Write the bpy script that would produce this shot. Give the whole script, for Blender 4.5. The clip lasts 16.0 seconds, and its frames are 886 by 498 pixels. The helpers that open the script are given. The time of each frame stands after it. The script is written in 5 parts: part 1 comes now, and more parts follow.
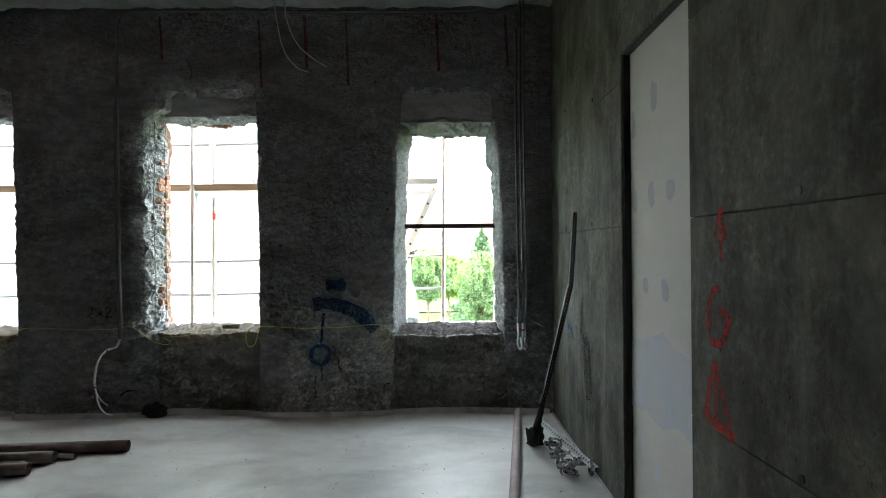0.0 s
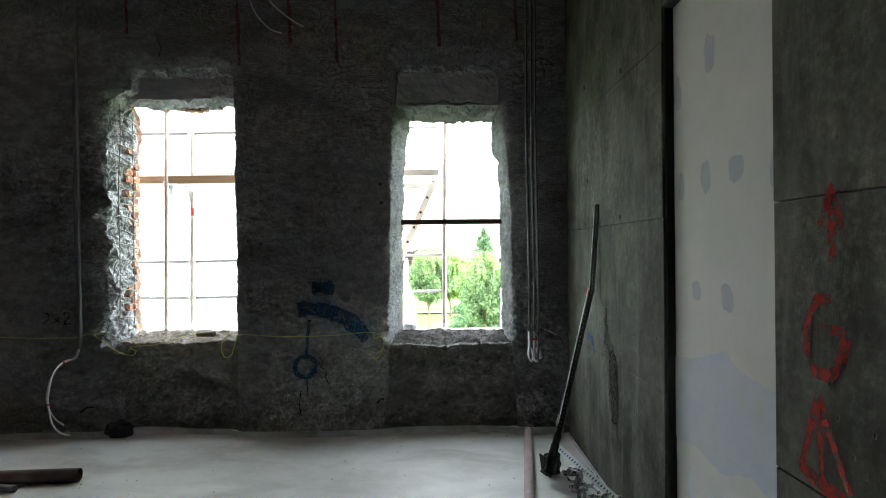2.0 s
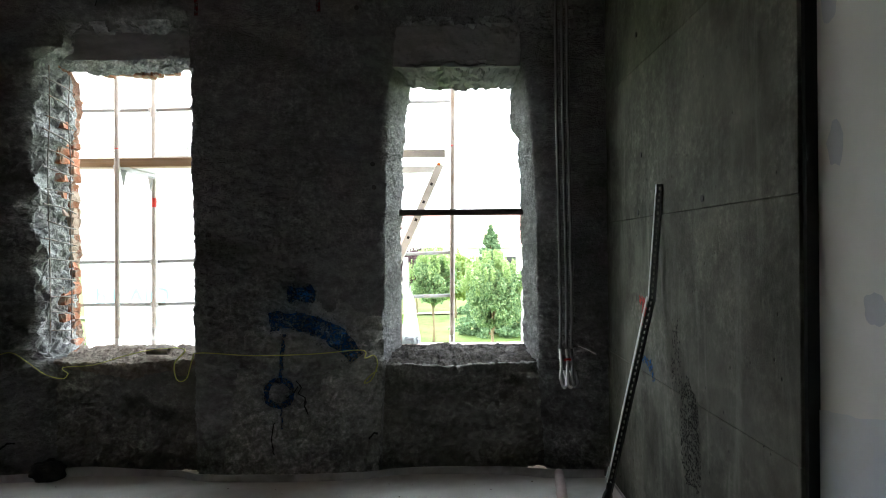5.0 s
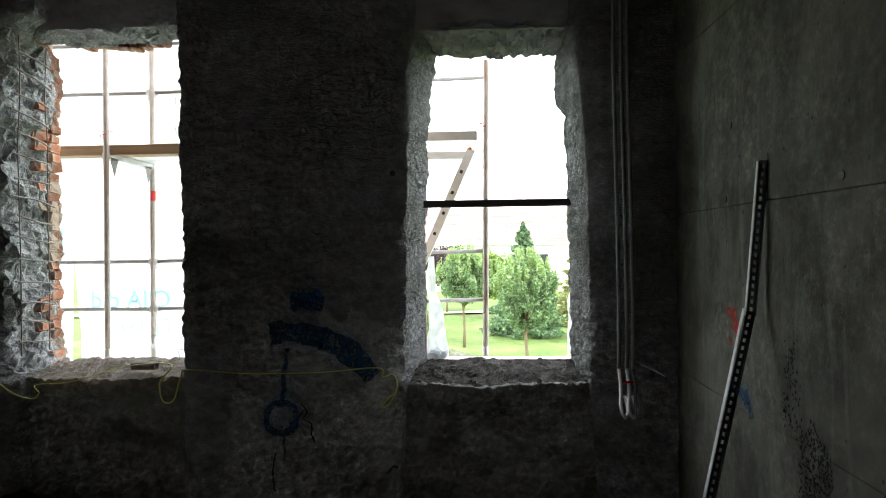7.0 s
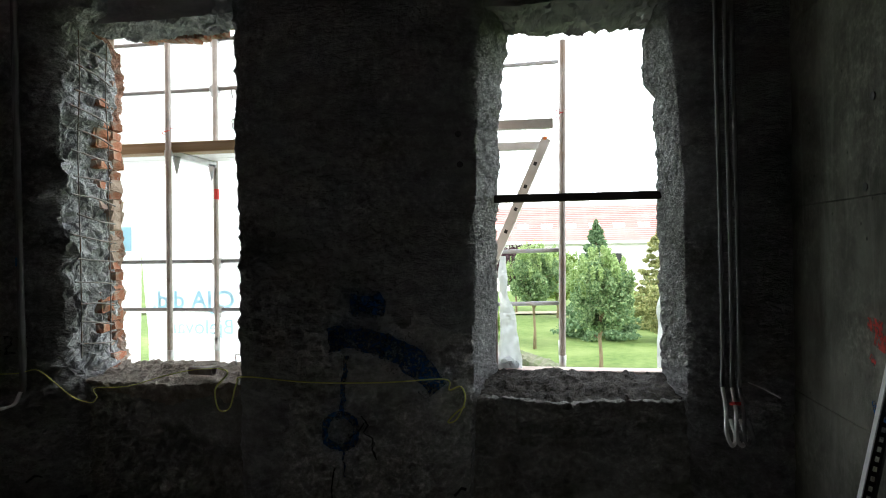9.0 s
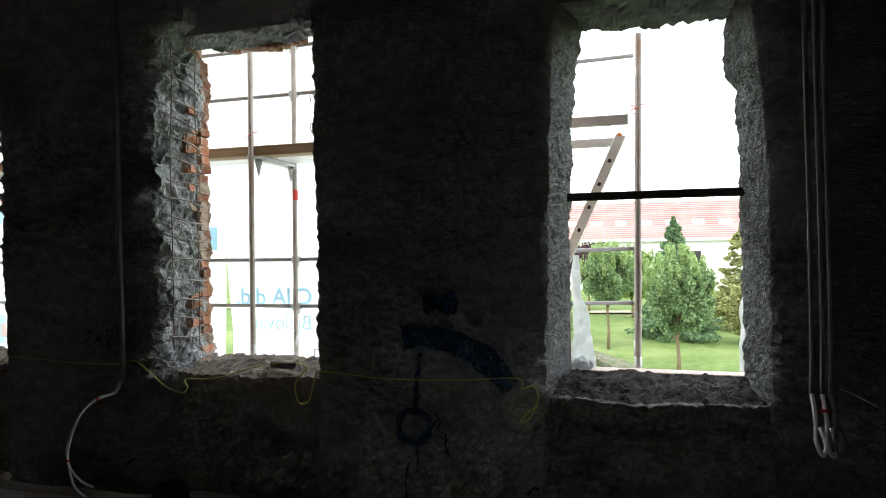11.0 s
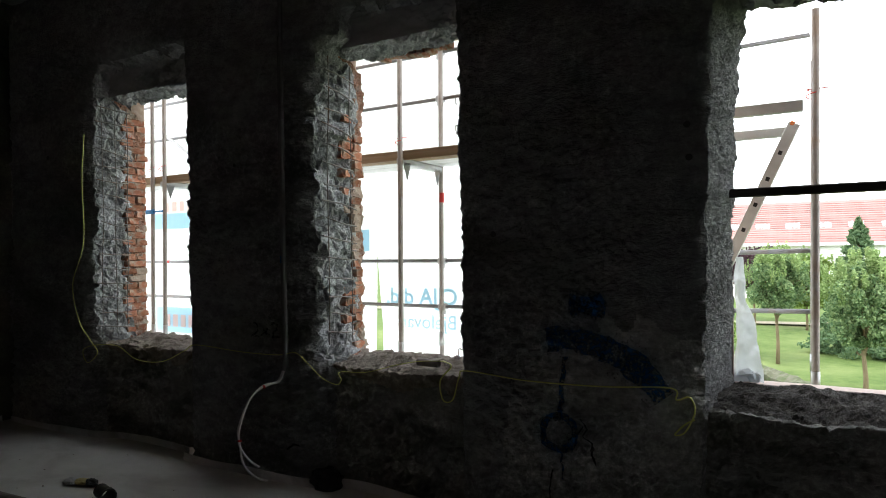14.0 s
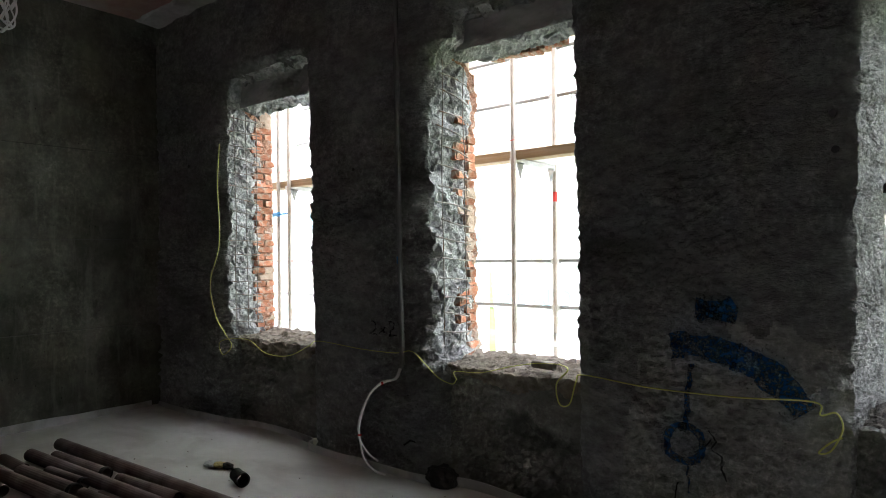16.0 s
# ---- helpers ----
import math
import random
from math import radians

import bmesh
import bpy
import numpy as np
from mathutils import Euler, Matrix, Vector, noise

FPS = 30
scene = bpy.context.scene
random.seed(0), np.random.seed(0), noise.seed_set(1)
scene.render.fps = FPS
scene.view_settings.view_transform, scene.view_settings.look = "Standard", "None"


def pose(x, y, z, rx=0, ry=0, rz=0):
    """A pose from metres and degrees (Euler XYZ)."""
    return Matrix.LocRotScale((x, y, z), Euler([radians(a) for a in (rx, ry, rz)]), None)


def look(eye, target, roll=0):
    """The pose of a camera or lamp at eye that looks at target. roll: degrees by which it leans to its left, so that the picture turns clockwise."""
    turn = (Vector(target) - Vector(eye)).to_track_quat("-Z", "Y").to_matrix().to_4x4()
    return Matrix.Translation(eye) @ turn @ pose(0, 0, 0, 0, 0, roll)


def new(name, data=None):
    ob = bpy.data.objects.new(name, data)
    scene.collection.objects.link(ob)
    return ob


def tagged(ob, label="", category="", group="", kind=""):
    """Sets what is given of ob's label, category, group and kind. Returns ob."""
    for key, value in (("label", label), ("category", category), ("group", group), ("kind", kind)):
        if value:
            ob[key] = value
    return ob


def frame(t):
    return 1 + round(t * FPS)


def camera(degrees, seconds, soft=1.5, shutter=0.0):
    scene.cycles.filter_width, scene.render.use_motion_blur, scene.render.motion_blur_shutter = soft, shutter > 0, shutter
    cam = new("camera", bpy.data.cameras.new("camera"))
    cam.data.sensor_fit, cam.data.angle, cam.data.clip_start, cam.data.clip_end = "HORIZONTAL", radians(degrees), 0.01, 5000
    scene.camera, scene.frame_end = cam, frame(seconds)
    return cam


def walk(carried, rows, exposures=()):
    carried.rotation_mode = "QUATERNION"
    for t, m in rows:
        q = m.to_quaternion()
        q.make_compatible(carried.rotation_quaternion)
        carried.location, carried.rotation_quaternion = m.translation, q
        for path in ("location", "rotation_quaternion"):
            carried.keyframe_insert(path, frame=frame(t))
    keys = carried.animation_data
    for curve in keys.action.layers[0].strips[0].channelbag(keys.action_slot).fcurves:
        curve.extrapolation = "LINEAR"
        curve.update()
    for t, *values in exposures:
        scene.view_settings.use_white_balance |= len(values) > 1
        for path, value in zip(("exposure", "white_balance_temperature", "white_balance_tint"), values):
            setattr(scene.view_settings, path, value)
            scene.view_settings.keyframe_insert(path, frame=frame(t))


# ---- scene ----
cam = camera(71.2, 16.0, soft=1.0)
PATH = [
    (0, (0.652, 0.194, 1.898), (0.67, 2.194, 1.898), -0.5),
    (0.5, (0.653, 0.418, 1.886), (0.671, 2.418, 1.889), -0.5),
    (1, (0.666, 0.626, 1.889), (0.68, 2.626, 1.89), -0.5),
    (1.5, (0.664, 0.806, 1.88), (0.679, 2.806, 1.882), -0.5),
    (2, (0.659, 1.001, 1.878), (0.674, 3.001, 1.879), -0.5),
    (2.5, (0.662, 1.191, 1.871), (0.674, 3.191, 1.873), -0.5),
    (3, (0.661, 1.401, 1.863), (0.672, 3.401, 1.865), -0.5),
    (3.5, (0.658, 1.612, 1.863), (0.668, 3.612, 1.863), -0.5),
    (4, (0.648, 1.841, 1.858), (0.656, 3.841, 1.858), -0.5),
    (6.5, (0.627, 2.915, 1.858), (0.571, 4.914, 1.85), -0.7),
    (7, (0.622, 3.127, 1.859), (0.525, 5.124, 1.85), -0.7),
    (7.5, (0.611, 3.32, 1.857), (0.466, 5.315, 1.847), -0.7),
    (8, (0.584, 3.488, 1.865), (0.384, 5.478, 1.853), -0.7),
    (8.5, (0.579, 3.546, 1.861), (0.322, 5.529, 1.85), -0.8),
    (9, (0.575, 3.538, 1.858), (0.258, 5.512, 1.849), -0.8),
    (11.5, (0.57, 3.509, 1.869), (-0.036, 5.415, 1.861), -0.8),
    (12, (0.569, 3.522, 1.859), (-0.109, 5.404, 1.858), -0.7),
    (12.5, (0.557, 3.528, 1.863), (-0.185, 5.386, 1.861), -0.8),
    (13, (0.558, 3.534, 1.85), (-0.255, 5.361, 1.854), -0.7),
    (13.5, (0.559, 3.542, 1.848), (-0.328, 5.334, 1.852), -0.7),
    (14, (0.562, 3.559, 1.841), (-0.41, 5.307, 1.848), -0.7),
    (14.5, (0.55, 3.56, 1.852), (-0.489, 5.269, 1.856), -0.7),
    (15, (0.544, 3.558, 1.856), (-0.568, 5.221, 1.86), -0.8),
    (15.5, (0.528, 3.552, 1.861), (-0.654, 5.166, 1.864), -0.8),
    (16, (0.517, 3.545, 1.861), (-0.744, 5.098, 1.867), -0.8),
]
EXPOSURES = [(0, 2.06, 6080, 4), (2, 2.03, 6150, 4), (4, 1.73, 6250, 6), (7, 1.08, 6400, 8), (9, 0.58, 6400, 8), (11.5, 0.44, 6450, 9), (12.5, 0.38, 6450, 9), (13.5, 0.2, 6450, 9), (14.5, 0.38, 6450, 10), (15.2, 0.98, 6450, 10), (16, 1.63, 6480, 10)]
walk(cam, [(t, look(eye, target, roll)) for t, eye, target, roll in PATH], EXPOSURES)

# ---- daylight: bright, hazy, overcast sky with a weak wide sun ----
world = bpy.data.worlds.new("overcast_sky")
scene.world = world
world.use_nodes = True
wn = world.node_tree.nodes
wl = world.node_tree.links
sky = wn.new("ShaderNodeTexSky")
sky.sky_type, sky.sun_disc = "NISHITA", False
sky.sun_elevation, sky.sun_rotation = radians(50), radians(200)
sky.air_density, sky.dust_density, sky.ozone_density = 1.0, 6.0, 1.0
haze = wn.new("ShaderNodeMix")
haze.data_type = "RGBA"
haze.inputs["Factor"].default_value = 0.75
haze.inputs["B"].default_value = (26.0, 27.0, 28.0, 1)
wl.new(sky.outputs["Color"], haze.inputs["A"])
wl.new(haze.outputs["Result"], wn["Background"].inputs["Color"])
wn["Background"].inputs["Strength"].default_value = 0.15
sun = new("sun", bpy.data.lights.new("sun", "SUN"))
sun.data.energy, sun.data.angle, sun.data.color = 2.6, radians(14), (1, 0.97, 0.92)
sun.matrix_world = look((0, -30, 60), (0, 0, 0)) @ pose(0, 0, 0)


# ---- materials ----
def mat_nodes(name):
    m = bpy.data.materials.new(name)
    m.use_nodes = True
    return m, m.node_tree.nodes, m.node_tree.links, m.node_tree.nodes["Principled BSDF"]


def noise_tex(n, l, coord, scale, detail=6, rough=0.6, distort=0.0):
    t = n.new("ShaderNodeTexNoise")
    t.inputs["Scale"].default_value, t.inputs["Detail"].default_value = scale, detail
    t.inputs["Roughness"].default_value, t.inputs["Distortion"].default_value = rough, distort
    l.new(coord, t.inputs["Vector"])
    return t.outputs["Fac"]


def ramp(n, l, fac, stops):
    r = n.new("ShaderNodeValToRGB")
    while len(r.color_ramp.elements) < len(stops):
        r.color_ramp.elements.new(0.5)
    for e, (p, c) in zip(r.color_ramp.elements, stops):
        e.position = p
        e.color = (*c, 1) if len(c) == 3 else c
    l.new(fac, r.inputs["Fac"])
    return r.outputs["Color"]


def mixed(n, l, fac, a, b, mode="MIX"):
    m = n.new("ShaderNodeMix")
    m.data_type, m.blend_type = "RGBA", mode
    for key, v in (("Factor", fac), ("A", a), ("B", b)):
        if isinstance(v, (int, float)):
            m.inputs[key].default_value = v
        elif isinstance(v, tuple):
            m.inputs[key].default_value = (*v, 1)
        else:
            l.new(v, m.inputs[key])
    return m.outputs["Result"]


def grey(v):
    return (v, v, v)


def surface(name, dark, light, scale=6.0, stain=None, stain_scale=0.8, stain_at=(0.5, 0.7), rough=0.85, metal=0.0,
            bump=0.3, bump_scale=60.0, bump_dist=0.01, stretch=(1, 1, 1), vary=0.0, pits=0.0, spec=0.3, streak=None, grain=0.0):
    """A worn surface: grain between two colours, stains at a larger scale, fine relief, and pits if asked."""
    m, n, l, p = mat_nodes(name)
    tc = n.new("ShaderNodeTexCoord")
    mp = n.new("ShaderNodeMapping")
    mp.inputs["Scale"].default_value = stretch
    l.new(tc.outputs["Object"], mp.inputs["Vector"])
    co = mp.outputs["Vector"]
    col = ramp(n, l, noise_tex(n, l, co, scale, 8, 0.65), [(0.3, dark), (0.7, light)])
    if stain:
        f = ramp(n, l, noise_tex(n, l, co, stain_scale, 5, 0.55, 0.6), [(stain_at[0], grey(0)), (stain_at[1], grey(1))])
        col = mixed(n, l, f, col, stain)
    if grain:
        g = ramp(n, l, noise_tex(n, l, tc.outputs["Object"], grain, 5, 0.75), [(0.34, grey(0.62)), (0.52, grey(0.98)), (0.68, grey(1.7))])
        spread = ramp(n, l, noise_tex(n, l, tc.outputs["Object"], 1.7, 4, 0.6, 0.5), [(0.35, grey(0.1)), (0.65, grey(1))])
        g = mixed(n, l, spread, grey(1.0), g)
        col = mixed(n, l, 1.0, col, g, "MULTIPLY")
    if streak:
        ms = n.new("ShaderNodeMapping")
        ms.inputs["Scale"].default_value = (3.5, 3.5, 0.5)
        l.new(tc.outputs["Object"], ms.inputs["Vector"])
        f = ramp(n, l, noise_tex(n, l, ms.outputs["Vector"], 1.6, 7, 0.7, 0.4), [(0.52, grey(0)), (0.78, grey(0.5))])
        col = mixed(n, l, f, col, streak)
    if vary:
        oi = n.new("ShaderNodeObjectInfo")
        v = ramp(n, l, oi.outputs["Random"], [(0, grey(1 - vary)), (1, grey(1 + vary))])
        col = mixed(n, l, 1.0, col, v, "MULTIPLY")
    h = noise_tex(n, l, co, bump_scale, 6, 0.7)
    if pits:
        vo = n.new("ShaderNodeTexVoronoi")
        vo.inputs["Scale"].default_value = pits
        l.new(co, vo.inputs["Vector"])
        hole = ramp(n, l, vo.outputs["Distance"], [(0.04, grey(0.2)), (0.11, grey(1))])
        where = ramp(n, l, noise_tex(n, l, co, 1.3, 4), [(0.4, grey(0)), (0.56, grey(1))])
        hole = mixed(n, l, where, grey(1.0), hole)
        col = mixed(n, l, 1.0, col, hole, "MULTIPLY")
        h = mixed(n, l, 0.5, h, hole)
    b = n.new("ShaderNodeBump")
    b.inputs["Strength"].default_value, b.inputs["Distance"].default_value = bump, bump_dist
    l.new(h, b.inputs["Height"])
    l.new(col, p.inputs["Base Color"])
    l.new(b.outputs["Normal"], p.inputs["Normal"])
    rr = n.new("ShaderNodeMapRange")
    rr.inputs["To Min"].default_value, rr.inputs["To Max"].default_value = max(rough - 0.12, 0.05), min(rough + 0.12, 1)
    l.new(noise_tex(n, l, co, scale * 3, 3), rr.inputs["Value"])
    l.new(rr.outputs["Result"], p.inputs["Roughness"])
    p.inputs["Metallic"].default_value = metal
    p.inputs["Specular IOR Level"].default_value = spec
    return m


M_SHOT = surface("shotcrete", (0.21, 0.211, 0.213), (0.48, 0.482, 0.486), 8, stain=(0.17, 0.17, 0.166), stain_scale=1.0, stain_at=(0.46, 0.74), rough=0.95, bump=1.0, bump_scale=36, bump_dist=0.055, spec=0.12, grain=26, stretch=(1, 1, 1.8))
M_CHISEL = surface("chiselled_concrete", (0.33, 0.34, 0.355), (0.68, 0.69, 0.705), 7, stain=(0.2, 0.2, 0.2), stain_scale=4, rough=0.95, bump=0.9, bump_scale=40, bump_dist=0.025, spec=0.1, grain=24)
# Pale pier-foot mortar, lightened in colour for light bounced off the floor.
M_BOUNCESHOT = surface("bounce_lightened_mortar", (0.25, 0.25, 0.242), (0.53, 0.526, 0.51), 9, stain=(0.19, 0.188, 0.18), stain_scale=1.6, stain_at=(0.5, 0.76), rough=0.95, bump=0.8, bump_scale=36, bump_dist=0.03, spec=0.12, grain=30, stretch=(1, 1, 1.8))
M_BARE = surface("bare_concrete", (0.38, 0.385, 0.39), (0.55, 0.555, 0.56), 4, stain=(0.3, 0.3, 0.3), stain_scale=1.6, rough=0.92, bump=0.5, bump_scale=45, stretch=(1, 1, 2.5), spec=0.1)
M_SILL = surface("broken_sill", (0.2, 0.17, 0.145), (0.4, 0.35, 0.305), 14, stain=(0.14, 0.115, 0.09), stain_scale=5, rough=0.95, bump=1.0, bump_scale=60, bump_dist=0.02, spec=0.1)
# Damp east sill; colour darkened further to offset the sky light on it.
M_DARKDAMP = surface("darkened_damp_mortar", (0.016, 0.014, 0.012), (0.085, 0.075, 0.066), 12, stain=(0.05, 0.046, 0.042), stain_scale=7, rough=0.9, bump=1.0, bump_scale=55, bump_dist=0.025, spec=0.2, grain=26)
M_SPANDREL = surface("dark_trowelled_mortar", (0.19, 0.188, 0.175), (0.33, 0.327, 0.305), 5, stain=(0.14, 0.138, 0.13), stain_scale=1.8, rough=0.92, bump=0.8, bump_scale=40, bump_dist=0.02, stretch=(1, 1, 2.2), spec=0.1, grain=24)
M_BRICKDUST = surface("crumbling_brick_face", (0.3, 0.13, 0.085), (0.5, 0.31, 0.23), 18, stain=(0.5, 0.42, 0.36), stain_scale=6, stain_at=(0.48, 0.62), rough=0.95, bump=1.0, bump_scale=60, bump_dist=0.02, spec=0.1, grain=26)
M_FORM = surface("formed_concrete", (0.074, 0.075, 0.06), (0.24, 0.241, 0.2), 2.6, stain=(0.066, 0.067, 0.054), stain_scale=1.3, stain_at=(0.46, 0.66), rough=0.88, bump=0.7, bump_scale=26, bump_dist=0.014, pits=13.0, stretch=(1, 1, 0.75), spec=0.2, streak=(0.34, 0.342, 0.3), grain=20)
M_CRUST = surface("black_cement_crust", (0.02, 0.02, 0.018), (0.07, 0.07, 0.062), 20, rough=0.9, bump=0.8, bump_scale=60)
M_GROOVE = surface("joint_shadow_concrete", grey(0.08), grey(0.13), 10, rough=0.9)
M_SCREED = surface("cement_screed", (0.62, 0.62, 0.6), (0.76, 0.76, 0.74), 1.8, stain=(0.46, 0.445, 0.42), stain_scale=1.1, stain_at=(0.46, 0.72), rough=0.45, bump=0.12, bump_scale=30, bump_dist=0.006, stretch=(1, 1.6, 1), spec=0.5, streak=(0.8, 0.8, 0.78))
M_CEIL = surface("ceiling_boards", (0.5, 0.29, 0.27), (0.62, 0.4, 0.38), 6, stain=(0.62, 0.58, 0.57), stain_scale=1.2, rough=0.9)
M_PLASTER = surface("rough_plaster", grey(0.5), grey(0.7), 8, stain=(0.36, 0.35, 0.34), stain_scale=2, rough=0.95, bump=0.6)
M_BOARD = surface("plasterboard", (0.83, 0.825, 0.8), (0.88, 0.875, 0.85), 3, rough=0.85, bump=0.05, spec=0.2)
M_SKIM = surface("joint_filler_skim", (0.7, 0.76, 0.84), (0.78, 0.83, 0.9), 3, stain=(0.76, 0.78, 0.8), stain_scale=3, rough=0.9, bump=0.08, spec=0.2)
M_THINSKIM = surface("thin_white_skim", (0.8, 0.85, 0.91), (0.86, 0.9, 0.95), 5, rough=0.9, bump=0.06, spec=0.2)
M_FILLER = surface("grey_filler", (0.63, 0.65, 0.69), (0.71, 0.73, 0.77), 8, rough=0.9, bump=0.2, spec=0.2)
M_BRICK = surface("old_brick", (0.33, 0.125, 0.075), (0.54, 0.25, 0.16), 16, stain=(0.48, 0.38, 0.31), stain_scale=11, stain_at=(0.46, 0.6), rough=0.95, bump=0.8, bump_scale=70, vary=0.35, spec=0.1)
M_MORTAR = surface("lime_mortar", (0.38, 0.27, 0.21), (0.54, 0.43, 0.36), 20, rough=0.95, bump=0.9, spec=0.1)
M_REBAR = surface("rusty_grey_steel", (0.2, 0.19, 0.18), (0.33, 0.31, 0.3), 30, stain=(0.2, 0.11, 0.07), stain_scale=12, rough=0.6, metal=0.5, bump=0.2)
M_CHROME = surface("dark_shiny_steel", (0.25, 0.25, 0.26), (0.42, 0.42, 0.43), 14, rough=0.28, metal=0.95, bump=0.08)
M_DULLZINC = surface("dull_zinc_strip", (0.5, 0.52, 0.54), (0.64, 0.66, 0.68), 14, rough=0.45, metal=0.4, bump=0.08)
M_GALV = surface("galvanised_steel", (0.36, 0.36, 0.37), (0.5, 0.5, 0.5), 14, stain=(0.4, 0.39, 0.37), stain_scale=5, rough=0.42, metal=0.85, bump=0.08)
M_LEDGER = surface("dull_ledger_tube", (0.19, 0.19, 0.195), (0.29, 0.29, 0.295), 9, stain=(0.26, 0.21, 0.18), stain_scale=4, rough=0.6, metal=0.3, bump=0.1)
M_SCAF = surface("weathered_scaffold_tube", (0.27, 0.245, 0.225), (0.42, 0.385, 0.36), 9, stain=(0.28, 0.21, 0.16), stain_scale=3, rough=0.55, metal=0.35, bump=0.1)
M_ALU = surface("aluminium", (0.55, 0.545, 0.54), (0.68, 0.675, 0.67), 10, rough=0.45, metal=0.35, bump=0.05)
M_WOOD = surface("deck_timber", (0.22, 0.15, 0.09), (0.33, 0.24, 0.15), 5, stain=(0.35, 0.27, 0.2), stain_scale=2, rough=0.8, stretch=(0.3, 5, 5), bump=0.2)
M_DARKBAR = surface("dark_old_timber", (0.05, 0.042, 0.036), (0.09, 0.075, 0.065), 12, rough=0.9, stretch=(0.3, 4, 4), bump=0.5)
M_PIPE = surface("brown_drain_pipe", (0.085, 0.055, 0.05), (0.16, 0.11, 0.1), 6, stain=(0.3, 0.27, 0.255), stain_scale=2.5, stain_at=(0.42, 0.72), rough=0.5, bump=0.06)
M_DUSTPIPE = surface("dusty_brown_pipe", (0.38, 0.3, 0.3), (0.52, 0.44, 0.44), 6, stain=(0.45, 0.42, 0.4), stain_scale=3, rough=0.6, bump=0.06)
M_BLACK = surface("black_plastic", grey(0.012), grey(0.03), 9, rough=0.55, bump=0.1)
M_CONDUIT = surface("grey_conduit", (0.16, 0.16, 0.165), (0.24, 0.24, 0.245), 8, rough=0.5, bump=0.05)
M_CABLE = surface("white_cable", (0.6, 0.6, 0.6), (0.72, 0.72, 0.72), 9, rough=0.5, bump=0.03)
M_YELLOW = surface("yellow_green_wire", (0.62, 0.64, 0.16), (0.76, 0.76, 0.26), 30, rough=0.5, bump=0.02)
M_REDTAPE = surface("red_tape", (0.5, 0.03, 0.03), (0.62, 0.06, 0.05), 20, rough=0.5, bump=0.02)
M_BLUETAPE = surface("blue_tape", (0.03, 0.16, 0.4), (0.06, 0.24, 0.5), 20, rough=0.5, bump=0.02)
M_FOAM = surface("white_edge_foam", (0.52, 0.53, 0.54), (0.66, 0.67, 0.68), 6, stain=(0.34, 0.34, 0.33), stain_scale=3, rough=0.9, bump=0.1)
M_GRASS = surface("lawn", (0.06, 0.1, 0.028), (0.11, 0.155, 0.048), 3, stain=(0.16, 0.2, 0.075), stain_scale=0.25, rough=0.95, bump=0.8, bump_scale=25, spec=0.1)
M_GRAVEL = surface("gravel_path", (0.22, 0.21, 0.15), (0.33, 0.3, 0.22), 15, rough=0.95, spec=0.1)
M_BARK = surface("bark", (0.13, 0.1, 0.06), (0.22, 0.18, 0.11), 15, rough=0.95, stretch=(1, 1, 0.2), spec=0.1)
M_ROOF = surface("red_roof_tile", (0.27, 0.14, 0.128), (0.34, 0.185, 0.172), 2, stain=(0.28, 0.155, 0.142), stain_scale=0.7, rough=0.85, vary=0.1)
M_RENDER = surface("white_render", (0.7, 0.7, 0.68), (0.78, 0.78, 0.76), 1, rough=0.9)
M_WINGLASS = surface("pale_roof_window", (0.6, 0.66, 0.72), (0.72, 0.77, 0.82), 2, rough=0.15, spec=0.6)
M_HEDGE = surface("low_stone_edging", (0.07, 0.075, 0.05), (0.13, 0.13, 0.09), 8, stain=(0.06, 0.085, 0.03), stain_scale=3, rough=0.95)


def leafy(name, dark, light):
    m, n, l, p = mat_nodes(name)
    g = n.new("ShaderNodeNewGeometry")
    col = ramp(n, l, g.outputs["Random Per Island"], [(0.0, dark), (1.0, light)])
    l.new(col, p.inputs["Base Color"])
    p.inputs["Roughness"].default_value, p.inputs["Specular IOR Level"].default_value = 0.6, 0.25
    tr = n.new("ShaderNodeBsdfTranslucent")
    l.new(col, tr.inputs["Color"])
    mx = n.new("ShaderNodeMixShader")
    mx.inputs["Fac"].default_value = 0.45
    l.new(p.outputs["BSDF"], mx.inputs[1])
    l.new(tr.outputs["BSDF"], mx.inputs[2])
    l.new(mx.outputs["Shader"], n["Material Output"].inputs["Surface"])
    return m


M_LEAF = leafy("maple_leaves", (0.08, 0.155, 0.07), (0.29, 0.39, 0.185))
M_SHOOT = leafy("young_maple_shoots", (0.18, 0.28, 0.1), (0.36, 0.46, 0.2))
M_LIME = leafy("lime_green_leaves", (0.13, 0.21, 0.05), (0.3, 0.39, 0.11))
M_NEEDLE = leafy("conifer_needles", (0.085, 0.16, 0.08), (0.2, 0.29, 0.15))
M_YLEAF = leafy("yellowing_leaves", (0.16, 0.21, 0.08), (0.42, 0.41, 0.18))
M_PURPLE = leafy("purple_leaves", (0.05, 0.03, 0.04), (0.12, 0.07, 0.08))


